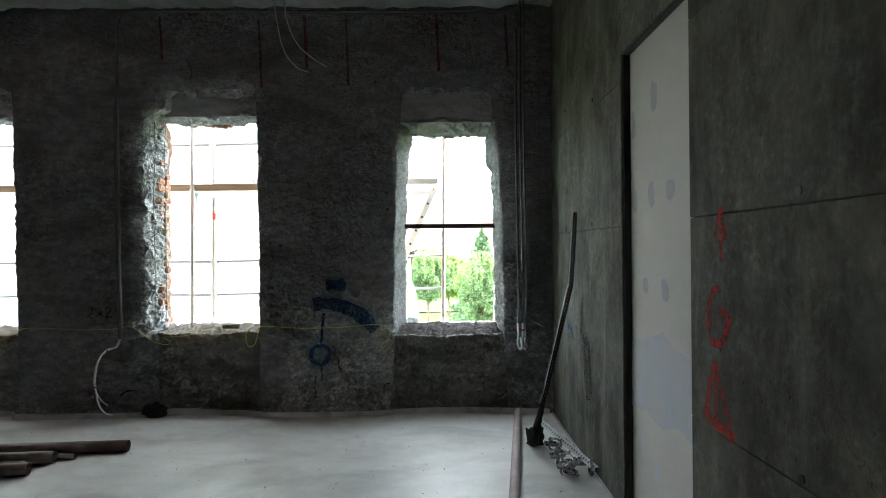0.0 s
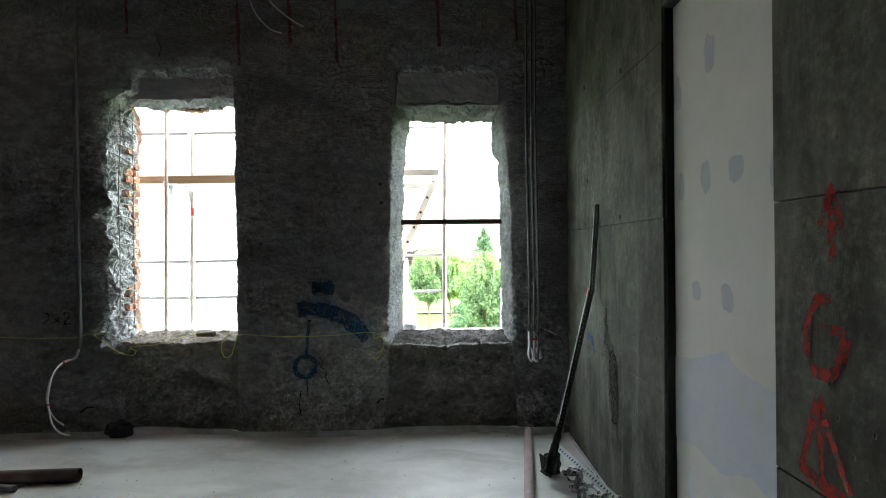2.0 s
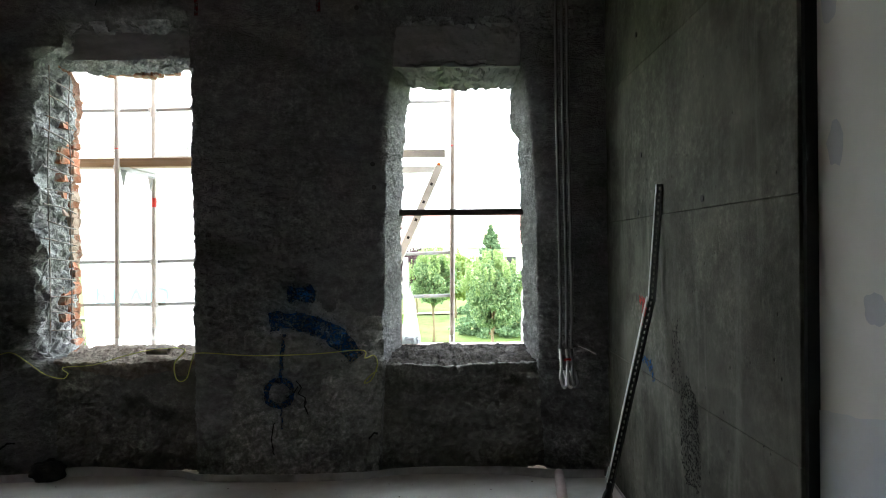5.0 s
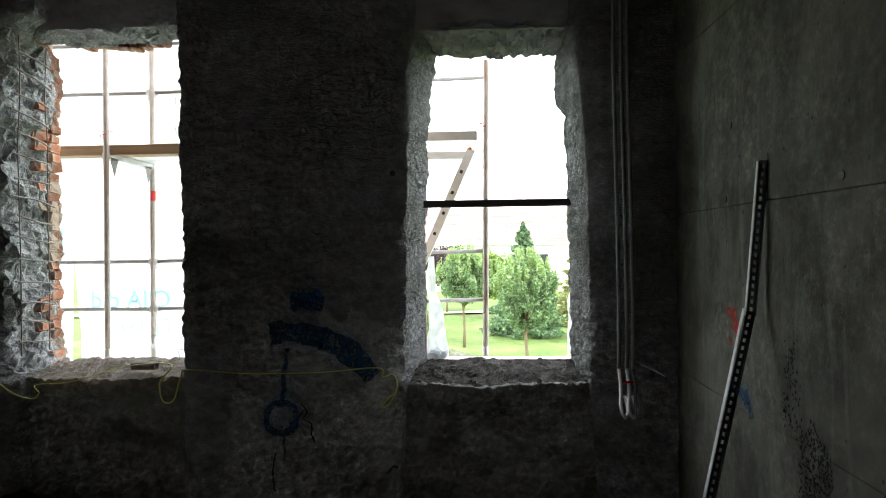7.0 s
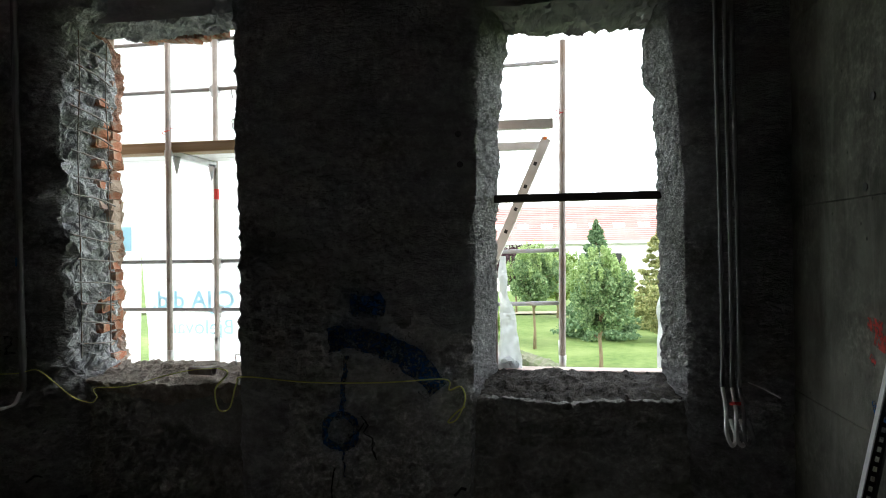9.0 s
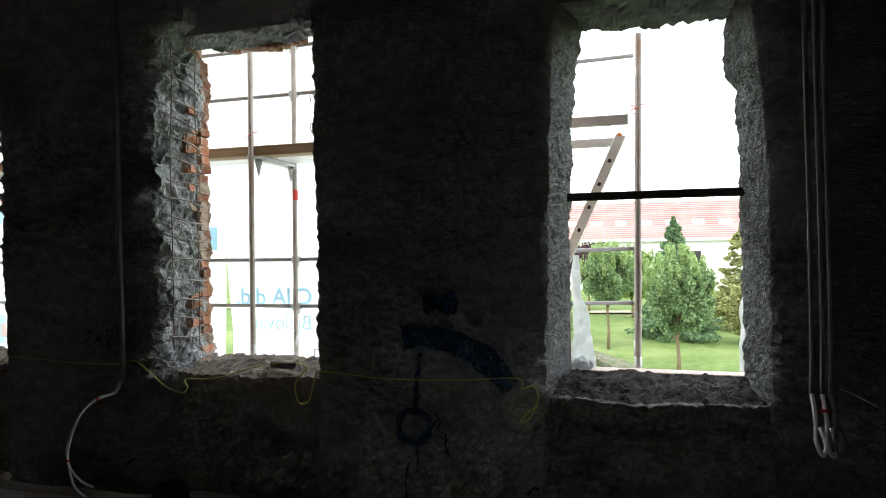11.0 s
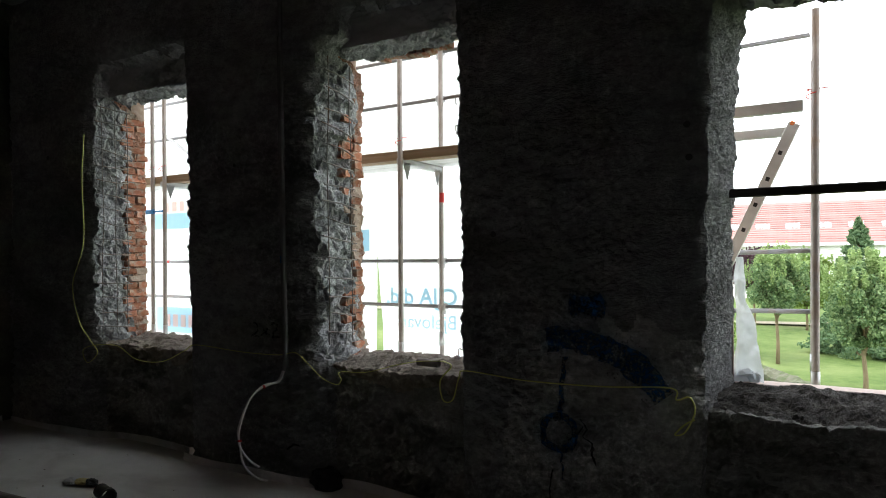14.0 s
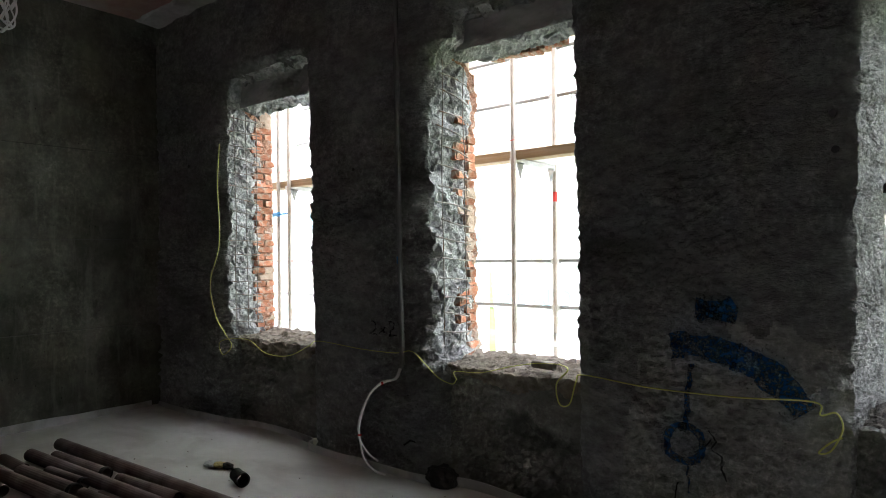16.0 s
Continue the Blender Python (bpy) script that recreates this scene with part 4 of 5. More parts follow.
BRICKS = [rough_brick(s, 0.13, 0.125 + 0.02 * (s % 3 == 0), 0.07) for s in range(1, 11)]
LONG_BRICKS = [rough_brick(s, 0.13, 0.22, 0.07) for s in range(11, 17)]
PLASTERED = [rough_brick(5 * s, 0.14, 0.15, 0.085) for s in range(8, 12)]
SOLDIERS = [rough_brick(20 + s, 0.066, 0.12, 0.12) for s in range(1, 5)]


def lay_brick(mesh, x, y, z, turn=0.0):
    o = new("brick", mesh)
    o.parent = wall_north
    o.matrix_basis = pose(x, y, z, random.uniform(-2, 2), random.uniform(-2, 2), turn + random.uniform(-4, 4))


for k in range(31):
    z = 1.05 + 0.077 * k
    patch = 10 < k < 18 and k % 4  # lime mortar still covers the middle
    lay_brick(random.choice(PLASTERED if patch else BRICKS), -2.734 + random.uniform(-0.014, 0.008) + (0.03 if k < 1 else 0), 7.868 + random.uniform(-0.016, 0.012), z + random.uniform(-0.006, 0.006), random.uniform(-7, 7))
    if 14 <= k <= 26 and k % 2 or k in (3, 5, 6, 22):
        lay_brick(random.choice(BRICKS), -2.74 + random.uniform(-0.014, 0.01), 7.74, z, random.uniform(-8, 8))
for k in range(30):
    z = 1.05 + 0.077 * k
    if k % 2:
        lay_brick(random.choice(LONG_BRICKS), -5.68 + random.uniform(-0.008, 0.008), 7.825 + random.uniform(-0.01, 0.008), z)
    else:
        lay_brick(random.choice(BRICKS), -5.68 + random.uniform(-0.01, 0.008), 7.873 + random.uniform(-0.008, 0.008), z)
        lay_brick(random.choice(BRICKS), -5.68 + random.uniform(-0.01, 0.01), 7.742 + random.uniform(-0.01, 0.01), z)
for k in range(9):
    lay_brick(random.choice(SOLDIERS), -2.33 + 0.075 * k, 7.80, 3.475 + 0.015 * math.sin(k))


def reinforcing(x, z0, z1, ys, label, seed):
    rng = random.Random(seed)
    root = thing("reinforcing_mesh", label, "steel mesh", "reinforcing mesh in the window reveals")
    for y in ys:
        put("upright_bar", tube(smooth_path([(x + rng.uniform(-0.012, 0.012), y + rng.uniform(-0.008, 0.008), z0 + (z1 - z0) * k / 6) for k in range(7)], 3), 0.0042, 6), M_REBAR, root)
    k, z = 0, z0 + 0.08
    while z < z1:
        a, b = rng.uniform(0.0, 0.045), rng.uniform(-0.045, 0.0)
        put("cross_bar", tube(smooth_path([(x + 0.012, ys[0] - 0.1 + rng.uniform(0, 0.08), z + a), (x + 0.034, (ys[0] + ys[-1]) / 2, z + rng.uniform(-0.008, 0.008)), (x + 0.02, ys[-1] + rng.uniform(0.0, 0.05), z + b)], 4), 0.006, 6), M_REBAR, root)
        z += 0.15
    return root


reinforcing(-2.645, 1.1, 3.42, (7.45, 7.74), "rusty grey welded reinforcing mesh laid bare in the reveal", 3)
reinforcing(-5.58, 1.02, 3.4, (7.42, 7.56, 7.69), "rusty grey welded reinforcing mesh laid bare in the reveal", 4)
stub = thing("bar_stub", "thin bent rebar ends sticking out of the window edge", "steel bar")
for z in (2.93, 2.72, 1.12):
    put("wire_end", tube(smooth_path([(-1.45, 7.5, z), (-1.5, 7.48, z + 0.02), (-1.48, 7.45, z - 0.05)], 4), 0.004, 6), M_REBAR, stub)

# bar across the east window, sill board, lath and torn film
cross = thing("window_cross_bar", "dark timber bar set across the window opening", "timber bar")
put("bar", box(0.2, 1.42, 7.84, 7.89, 2.155, 2.21, 0.006), M_DARKBAR, cross)
M_PINK = surface("pinkish_painted_timber", (0.5, 0.4, 0.37), (0.6, 0.49, 0.45), 9, stain=(0.42, 0.35, 0.3), stain_scale=4, rough=0.8)
tagged(put("sill_board", box(0.22, 1.4, 7.93, 8.06, 0.955, 0.98, 0.004), M_PINK), "thin pinkish sill board on the outer window edge", "sill board", kind="structure")
tagged(put("jamb_lath", box(0.225, 0.255, 7.93, 7.96, 0.98, 1.62, 0.004), M_PINK), "pinkish timber lath standing in the window jamb", "lath", kind="structure")


def film(name, x0, x1, z0, z1, y, seed, label):
    n, m = 14, 34
    vs, fs = [], []
    for j in range(m + 1):
        t = j / m
        for i in range(n + 1):
            u = i / n
            w = (1 - t) ** 1.3
            x = x0 + (x1 - x0) * u * (0.25 + 0.75 * w)
            p = np.array([[x * 3, t * 2.0, seed]])
            vs.append((x + 0.012 * float(fbm(p, 3, 3, 5)[0]), y + 0.05 * float(fbm(p, 2.5, 4, seed)[0]) - 0.06 * (1 - t) ** 6, z0 + (z1 - z0) * t))
    for j in range(m):
        for i in range(n):
            a = j * (n + 1) + i
            fs.append((a, a + 1, a + n + 2, a + n + 1))
    return tagged(put(name, (vs, fs), M_FILM, smooth=True), label, "plastic film", "torn film at the window")


film("torn_film", 0.26, 0.44, 0.985, 1.78, 8.02, 3, "crumpled milky plastic film hanging at the window jamb")
film("torn_film", 1.40, 1.335, 1.0, 1.75, 8.02, 4, "narrow torn milky plastic film at the window jamb")
vs, fs = leaf = tube(smooth_path([(0.27, 7.99, 1.0), (0.33, 7.98, 1.02), (0.4, 8.0, 1.0)], 6), [0.02] + [0.04] * 11 + [0.015], 9)
pa = np.array(vs)
pa += np.stack([fbm(pa, 18, 3, 120 + k) for k in range(3)], -1) * 0.02
tagged(put("film_wad", (pa, fs), M_FILM), "wad of milky plastic film on the sill", "plastic film")

# ---- conduits and cables on the window wall ----
conduit = thing("conduit_run", "grey plastic conduit running down the wall from the ceiling", "conduit")
YC = 7.285
put("pipe", tube(smooth_path([(1.60, 7.24, 4.40), (1.57, YC, 4.56), (1.45, YC, 4.63), (0.2, YC, 4.62), (-1.3, YC, 4.63), (-2.8, YC, 4.64), (-2.93, YC, 4.60), (-2.98, YC, 4.46), (-2.99, YC, 4.2)], 8), 0.013, 8), M_CONDUIT, conduit, smooth=True)
put("pipe", tube(smooth_path([(-2.99, YC, 4.2), (-2.985, YC, 2.8), (-2.975, YC, 1.6), (-2.965, YC, 1.0), (-2.975, 7.26, 0.86)], 8), 0.0185, 10), M_CONDUIT, conduit, smooth=True)
put("pipe", tube(smooth_path([(-3.03, 7.3, 3.6), (-3.02, 7.3, 2.0), (-3.0, 7.3, 0.92)], 8), 0.008, 8), M_CONDUIT, conduit, smooth=True)
for z in (2.95, 1.0, 3.9):
    put("coupling", tube([(-2.98, YC, z - 0.03), (-2.98, YC, z + 0.03)], 0.0165, 8), M_CONDUIT, conduit, smooth=True)
put("tape", tube([(-3.01, 7.3, 1.76), (-3.01, 7.3, 1.82)], 0.017, 8), M_BLUETAPE, conduit, "blue tape")
bundle = thing("cable_bundle", "white cables bending out of the conduit end", "cable")
for k, dx in enumerate((0, 0.014, 0.008)):
    pts = [(-2.975 + dx, 7.26, 0.9), (-2.985 + dx, 7.22, 0.82), (-3.03, 7.1 + dx, 0.79 + dx), (-3.035, 6.98, 0.71), (-3.0 - dx, 6.86, 0.54), (-2.985, 6.84, 0.42 + dx)]
    pts += [[(-2.96, 6.9, 0.3), (-2.93, 6.98, 0.22)], [(-2.97, 6.87, 0.26), (-2.95, 6.97, 0.14), (-2.91, 7.04, 0.1)], []][k]
    put("cable", tube(smooth_path([(p[0] - 0.03 * min(1, (0.9 - p[2]) * 4), p[1], p[2]) for p in pts], 7), 0.0078, 8), M_CABLE, bundle, smooth=True)
for p, q in (((-3.035, 7.12, 0.795), (-3.04, 7.105, 0.792)), ((-3.017, 6.845, 0.455), (-3.016, 6.842, 0.44))):
    put("tie", tube([p, q], 0.016, 8), M_REDTAPE, bundle)

risers = thing("conduit_risers", "three grey conduits with looped ends beside the corner", "conduit")
for k, (x, zt) in enumerate(((1.555, 4.4), (1.605, CEIL), (1.645, CEIL))):
    put("pipe", tube(smooth_path([(x + 0.01, 7.24, zt), (x, 7.24, 3.2), (x + 0.012, 7.23, 2.0), (x + 0.015, 7.22, 1.3), (x + 0.0, 7.18, 1.05)], 8), 0.012, 8), M_CONDUIT, risers, smooth=True)
    put("loop", tube(smooth_path([(x, 7.18, 1.05), (x - 0.01, 7.08, 0.94), (x - 0.03, 7.0, 0.85 - 0.02 * k), (x - 0.01, 6.98, 0.79), (x + 0.02, 7.02, 0.82), (x + 0.012, 7.08, 0.9)], 7), 0.011, 8), M_CABLE if k < 2 else M_CONDUIT, risers, "pale corrugated cable loop", smooth=True)
put("tie", tube([(1.60, 7.11, 0.985), (1.60, 7.105, 0.972)], 0.03, 10), M_REDTAPE, risers)
tagged(put("wire_stub", tube(smooth_path([(1.735, 7.33, 1.05), (1.77, 7.2, 1.045), (1.81, 7.05, 1.03)], 6), 0.004, 6), M_CABLE), "short white wire stub sticking out of the wall", "wire")

hang = thing("hanging_cables", "two thin white cables hanging from the ceiling", "cable")
put("cable", tube(smooth_path([(-0.72, 5.0, CEIL + 0.02), (-0.62, 4.98, 4.2), (-0.58, 4.97, 3.75), (-0.52, 4.97, 3.45), (-0.42, 4.97, 3.31), (-0.33, 4.97, 3.27)], 8), 0.006, 6), M_CABLE, hang)
put("cable", tube(smooth_path([(-0.66, 5.0, CEIL + 0.02), (-0.55, 4.98, 4.2), (-0.5, 4.97, 3.72), (-0.42, 4.97, 3.5), (-0.3, 4.97, 3.38), (-0.19, 4.97, 3.31)], 8), 0.006, 6), M_CABLE, hang)
coil = thing("cable_coil", "coil of grey cable hanging from the ceiling", "cable")
put("coil", tube([(-6.7 + 0.14 * math.cos(a) + 0.01 * math.sin(3 * a), 5.6 + 0.05 * math.sin(2.3 * a), 4.28 + 0.22 * math.sin(a) + 0.006 * a) for a in np.linspace(0, 25, 150)], 0.009, 6), M_CABLE, coil)
put("hanger", tube([(-6.7, 5.6, 4.5), (-6.7, 5.6, CEIL + 0.01)], 0.006, 6), M_CABLE, coil)

# yellow-green wire draped from window to window
wire = thing("earthing_wire", "thin yellow-green wire draped along the wall and sills", "wire")
YELLOW_A = [(-5.661, 7.28, 3.07), (-5.706, 7.28, 2.608), (-5.686, 7.28, 1.984), (-5.882, 7.28, 1.545), (-5.774, 7.28, 1.171), (-5.597, 7.28, 0.996), (-5.468, 7.28, 0.871), (-5.636, 7.28, 0.758), (-5.713, 7.28, 0.875), (-5.521, 7.28, 0.94), (-5.15, 7.28, 0.958), (-4.855, 7.28, 0.849), (-4.484, 7.28, 0.856), (-4.153, 7.28, 0.984)]
YELLOW_B = [(-4.013, 7.28, 1.038), (-3.445, 7.28, 1.015), (-3.039, 7.28, 1.019), (-2.862, 7.28, 1.049), (-2.73, 7.28, 0.971), (-2.585, 7.28, 0.87), (-2.445, 7.28, 0.835), (-2.4, 7.28, 0.875)]
YELLOW_C = [(-2.525, 7.42, 0.899), (-2.277, 7.42, 0.918), (-2.017, 7.42, 0.99), (-1.799, 7.42, 1.038), (-1.593, 7.42, 1.055)]
YELLOW_D = [(-1.454, 7.28, 1.053), (-1.541, 7.28, 0.948), (-1.521, 7.28, 0.816), (-1.445, 7.28, 0.827), (-1.393, 7.28, 0.985), (-1.331, 7.28, 1.033), (-0.899, 7.28, 1.01), (-0.416, 7.28, 1.018), (-0.029, 7.28, 1.042), (0.001, 7.28, 0.978), (0.071, 7.28, 0.998), (0.099, 7.28, 0.922), (0.043, 7.28, 0.795), (-0.012, 7.28, 0.776), (0.044, 7.28, 0.839), (0.094, 7.28, 0.869)]
YELLOW_D = [(x, FACE - float(front_relief(np.array([x]), np.array([z]))[0]) - 0.04 if x > -1.42 else y, z) for x, y, z in YELLOW_D]
for pts, r in ((YELLOW_A[:6], 0.0052), (YELLOW_A[5:], 0.0042), ([YELLOW_A[-1]] + YELLOW_B, 0.0038), ([YELLOW_B[-1]] + YELLOW_C, 0.0032), ([YELLOW_C[-1]] + YELLOW_D, 0.005)):
    put("strand", tube(smooth_path(pts, 7), r, 6), M_YELLOW, wire, smooth=True)


# ---- sprayed marks ----
def stroke(pts, width, where, seed=0):
    """A painted stroke that follows the wall: pts are (along, height)."""
    pts = smooth_path([(p[0], 0, p[1]) for p in pts], 1) if len(pts) > 40 else [Vector((p[0], 0, p[1])) for p in pts]
    fine = []
    for a, b in zip(pts, pts[1:]):
        m = max(int((b - a).length / 0.012), 1)
        fine += [a.lerp(b, i / m) for i in range(m)]
    fine.append(pts[-1])
    across = max(int(width / 0.012), 2)
    vs, fs = [], []
    for i, p in enumerate(fine):
        d = (fine[min(i + 1, len(fine) - 1)] - fine[max(i - 1, 0)]).normalized()
        nrm = Vector((-d.z, 0, d.x))
        w = width * (1 + 0.25 * float(fbm(np.array([[p.x, p.z, seed]]), 14, 2, 7)[0]))
        for k in range(across + 1):
            q = p + nrm * w * (k / across - 0.5)
            vs.append((q.x, q.z))
    for i in range(len(fine) - 1):
        for k in range(across):
            a = i * (across + 1) + k
            fs.append((a, a + 1, a + across + 2, a + across + 1))
    v = np.array(vs)
    if where == "north":
        y = FACE - front_relief(v[:, 0], v[:, 1]) - 0.011
        return np.stack([v[:, 0], y, v[:, 1]], -1), fs
    return np.stack([0 * v[:, 0] + where, v[:, 0], v[:, 1]], -1), fs


def arc(cx, cz, r, a0, a1, n=20):
    return [(cx + r * math.cos(radians(a0 + (a1 - a0) * k / n)), cz + r * math.sin(radians(a0 + (a1 - a0) * k / n))) for k in range(n + 1)]


def marks(name, label, strokes, mat, where):
    root = thing(name, label, "paint mark")
    for pts, w in strokes:
        put("stroke", stroke(pts, w, where, len(pts)), mat, root)
        if mat is M_SPRAYBLUE and where == "north":
            v, f = stroke(pts, w * 1.5 + 0.02, where, len(pts) + 3)
            put("overspray", (v + np.array([0, 0.003, 0]), f), M_OVERBLUE, root)
    return root


marks("blue_marking", "dark blue sprayed circle, line and thick arc on the wall",
      [(arc(-0.70, 0.70, 0.105, 0, 360, 30), 0.045), ([(-0.69, 0.8), (-0.675, 0.95), (-0.665, 1.17)], 0.028), (arc(-0.70, 0.74, 0.05, 60, 130, 5), 0.04),
       ([(-0.78, 1.27), (-0.7, 1.285), (-0.55, 1.275), (-0.4, 1.24)], 0.13), ([(-0.42, 1.24), (-0.28, 1.18), (-0.15, 1.07), (-0.07, 0.97)], 0.15),
       ([(-0.62, 1.545), (-0.42, 1.44)], 0.05), ([(-0.62, 1.44), (-0.43, 1.555)], 0.05), ([(-0.635, 1.505), (-0.53, 1.5), (-0.405, 1.475)], 0.115), ([(-0.69, 0.58), (-0.685, 0.4)], 0.012)], M_SPRAYBLUE, "north")
for k, (x, zt, zb, w) in enumerate(((-1.365, 4.55, 3.77, 0.03), (-0.84, 4.6, 3.98, 0.035), (-0.365, 4.6, 3.79, 0.028), (0.675, 4.6, 3.95, 0.035), (-2.5, 4.6, 4.1, 0.03), (1.47, 4.6, 4.0, 0.03))):
    marks("red_streak", "dark red painted streak down from the ceiling", [([(x - 0.015, zt), (x, (zt + zb) / 2), (x + 0.01, zb)], w)], M_SPRAYDRIP, "north")
two = [(0, 0.1), (0.02, 0.12), (0.05, 0.12), (0.065, 0.095), (0.05, 0.06), (0.0, 0.0), (0.08, 0.0)]
lift = lambda ps, x, z, s: [(x + s * px, z + s * pz) for px, pz in ps]
marks("size_note", "handwritten black marker note 2x25 on the wall",
      [(lift(two, -3.36, 1.15, 0.95), 0.014), ([(-3.25, 1.16), (-3.2, 1.22)], 0.012), ([(-3.25, 1.22), (-3.2, 1.16)], 0.012), (lift(two, -3.17, 1.15, 0.95), 0.014),
       (lift([(0.07, 0.12), (0.01, 0.12), (0.01, 0.07), (0.05, 0.07), (0.07, 0.04), (0.04, 0), (0, 0.01)], -3.05, 1.15, 0.95), 0.014)], M_MARKER, "north")
marks("red_marking", "red sprayed arrow, letter G and triangle on the concrete wall",
      [([(3.045, 1.824), (3.044, 1.95), (3.046, 2.05)], 0.04), ([(3.11, 1.947), (3.046, 2.07), (2.997, 1.931)], 0.036),
       ([(3.051, 1.702), (3.131, 1.693), (3.185, 1.614), (3.191, 1.51), (3.145, 1.441), (3.064, 1.439), (2.989, 1.495), (2.967, 1.569), (3.006, 1.599), (3.106, 1.596)], 0.038), ([(2.985, 1.58), (3.0, 1.5), (3.05, 1.45)], 0.05),
       ([(3.125, 1.37), (3.18, 1.22), (3.233, 1.074)], 0.036), ([(3.122, 1.365), (3.06, 1.23), (2.959, 1.083)], 0.034), ([(3.24, 1.085), (3.1, 1.06), (2.93, 1.04)], 0.05), ([(3.119, 1.333), (3.115, 1.2), (3.113, 1.085)], 0.026)], M_SPRAYRED, 1.9645)
M_FAINT = spray("faint_red_paint", (0.26, 0.1, 0.075), 0.62)
marks("red_marking", "faint worn red paint trace on the concrete wall", [([(2.28, 1.46), (2.2, 1.36), (2.15, 1.27)], 0.06), ([(2.2, 1.3), (2.1, 1.22), (2.05, 1.15)], 0.05)], M_FAINT, 1.9645)
marks("red_marking", "small red sprayed block near the corner", [([(6.48, 1.50), (6.36, 1.49)], 0.05), ([(6.42, 1.45), (6.33, 1.42)], 0.06), ([(6.46, 1.36), (6.42, 1.33)], 0.035)], M_SPRAYRED, 1.9645)
marks("blue_marking", "small blue sprayed scribble near the corner", [([(6.44, 1.17), (6.4, 1.08)], 0.03), ([(6.42, 1.12), (6.3, 1.1), (6.24, 1.05)], 0.05), ([(6.26, 1.13), (6.2, 1.0)], 0.04)], M_SPRAYBLUE, 1.9645)
# Black discs stand in for the shaded depth of tie holes.
for y, z in ((2.43, 2.10), (2.43, 1.05), (6.49, 2.09), (6.42, 2.47), (5.45, 2.1), (1.3, 2.1), (1.3, 1.05), (6.5, 3.3), (5.4, 3.14)):
    h = put("tie_hole_disc", tube([(1.975, y, z), (1.9638, y, z)], [0.016, 0.019], 14), M_BLACK, wall_east)

# ---- leaning channel, strip and clamps in the corner ----
def channel(a, b, width, slot=0.028, pitch=0.05, facing=(-1, -0.7, 0), hole=0.3):
    """Slotted steel channel from a to b: two flanges, a web pierced by slots."""
    a, b = Vector(a), Vector(b)
    d = (b - a).normalized()
    f = Vector(facing)
    f = (f - d * f.dot(d)).normalized()
    s = d.cross(f)
    m = Matrix.Translation(a) @ Matrix((s, f, d)).transposed().to_4x4()
    ln, h = (b - a).length, width / 2
    parts = [box(-h, -h + 0.003, -width * 0.5, 0.0, 0, ln), box(h - 0.003, h, -width * 0.5, 0.0, 0, ln), box(-h, -h * hole, -0.0025, 0.0005, 0, ln), box(h * hole, h, -0.0025, 0.0005, 0, ln)]
    z = 0.0
    while z < ln:
        parts.append(box(-h * hole, h * hole, -0.0025, 0.0004, z, min(z + pitch - slot, ln)))
        z += pitch
    return moved(join(*parts), m)


M_RAILDARK = surface("dark_slotted_steel", grey(0.05), grey(0.1), 12, rough=0.45, metal=0.6)
rail = thing("slotted_channel", "bent slotted steel channel leaning against the concrete wall", "steel channel")
RAIL_TOP, RAIL_BEND, RAIL_FOOT = Vector((1.953, 6.03, 2.235)), Vector((1.92, 6.1, 1.515)), Vector((1.52, 5.95, 0.05))


def lip(a, b, width):
    """Flat lip added off the channel's edge, turned to catch the window light."""
    off = Vector((-0.0105, 0.03, 0))
    side, out = Vector((0.15, 1, 0)).normalized() * width / 2, Vector((-1, 0.15, 0)).normalized() * 0.002
    vs = [tuple(p + off + s * side + o * out) for p in (a, b) for s, o in ((-1, -1), (1, -1), (1, 1), (-1, 1))]
    return vs, [(0, 1, 2, 3), (7, 6, 5, 4)] + [(k, (k + 1) % 4 + 0, (k + 1) % 4 + 4, k + 4) for k in range(4)]


put("channel", channel(RAIL_TOP, RAIL_BEND, 0.036, 0.019, 0.037, hole=0.45), M_RAILDARK, rail)
# Lip coloured white for the window light caught by the flange.
put("flange", lip(RAIL_TOP, RAIL_BEND, 0.028), M_CABLE, rail, "white lip added for the window-lit flange")
put("channel", channel(RAIL_BEND + Vector((0, 0, 0.02)), RAIL_FOOT, 0.036, 0.019, 0.037, hole=0.45), M_BLACK, rail, "dark slotted channel")
put("cover_strip", lip(RAIL_BEND + Vector((-0.008, -0.004, 0.03)), RAIL_BEND.lerp(RAIL_FOOT, 0.72), 0.04), M_CABLE, rail, "bright steel strip")
base = thing("black_bracket", "black steel pipe bracket at the foot of the channel", "bracket")
put("plate", moved(box(-0.07, 0.07, -0.05, 0.05, 0.0, 0.02, 0.004), pose(1.58, 6.17, 0, 0, 0, 20)), M_BLACK, base)
put("cheek", moved(box(-0.06, -0.045, -0.045, 0.045, 0.02, 0.17, 0.005), pose(1.58, 6.17, 0, 0, -8, 20)), M_BLACK, base)
put("cheek", moved(box(0.03, 0.045, -0.045, 0.045, 0.02, 0.2, 0.005), pose(1.58, 6.17, 0, 0, 10, 20)), M_BLACK, base)
put("bolt", tube([(1.52, 6.15, 0.1), (1.66, 6.2, 0.1)], 0.009, 8), M_GALV, base)
wrap_a, wrap_b = RAIL_FOOT.lerp(RAIL_BEND, 0.02), RAIL_FOOT.lerp(RAIL_BEND, 0.27)
wrap_line = [wrap_a.lerp(wrap_b, k / 9) for k in range(10)]
wv, wf = tube(wrap_line, [0.05 - 0.0032 * k for k in range(10)], 14)
wv = np.array(wv)
wv += np.stack([fbm(wv, 22, 3, 130 + k) for k in range(3)], -1) * 0.009
put("wrapping", (wv, wf), M_BLACK, rail, "black film wrapped round the foot")
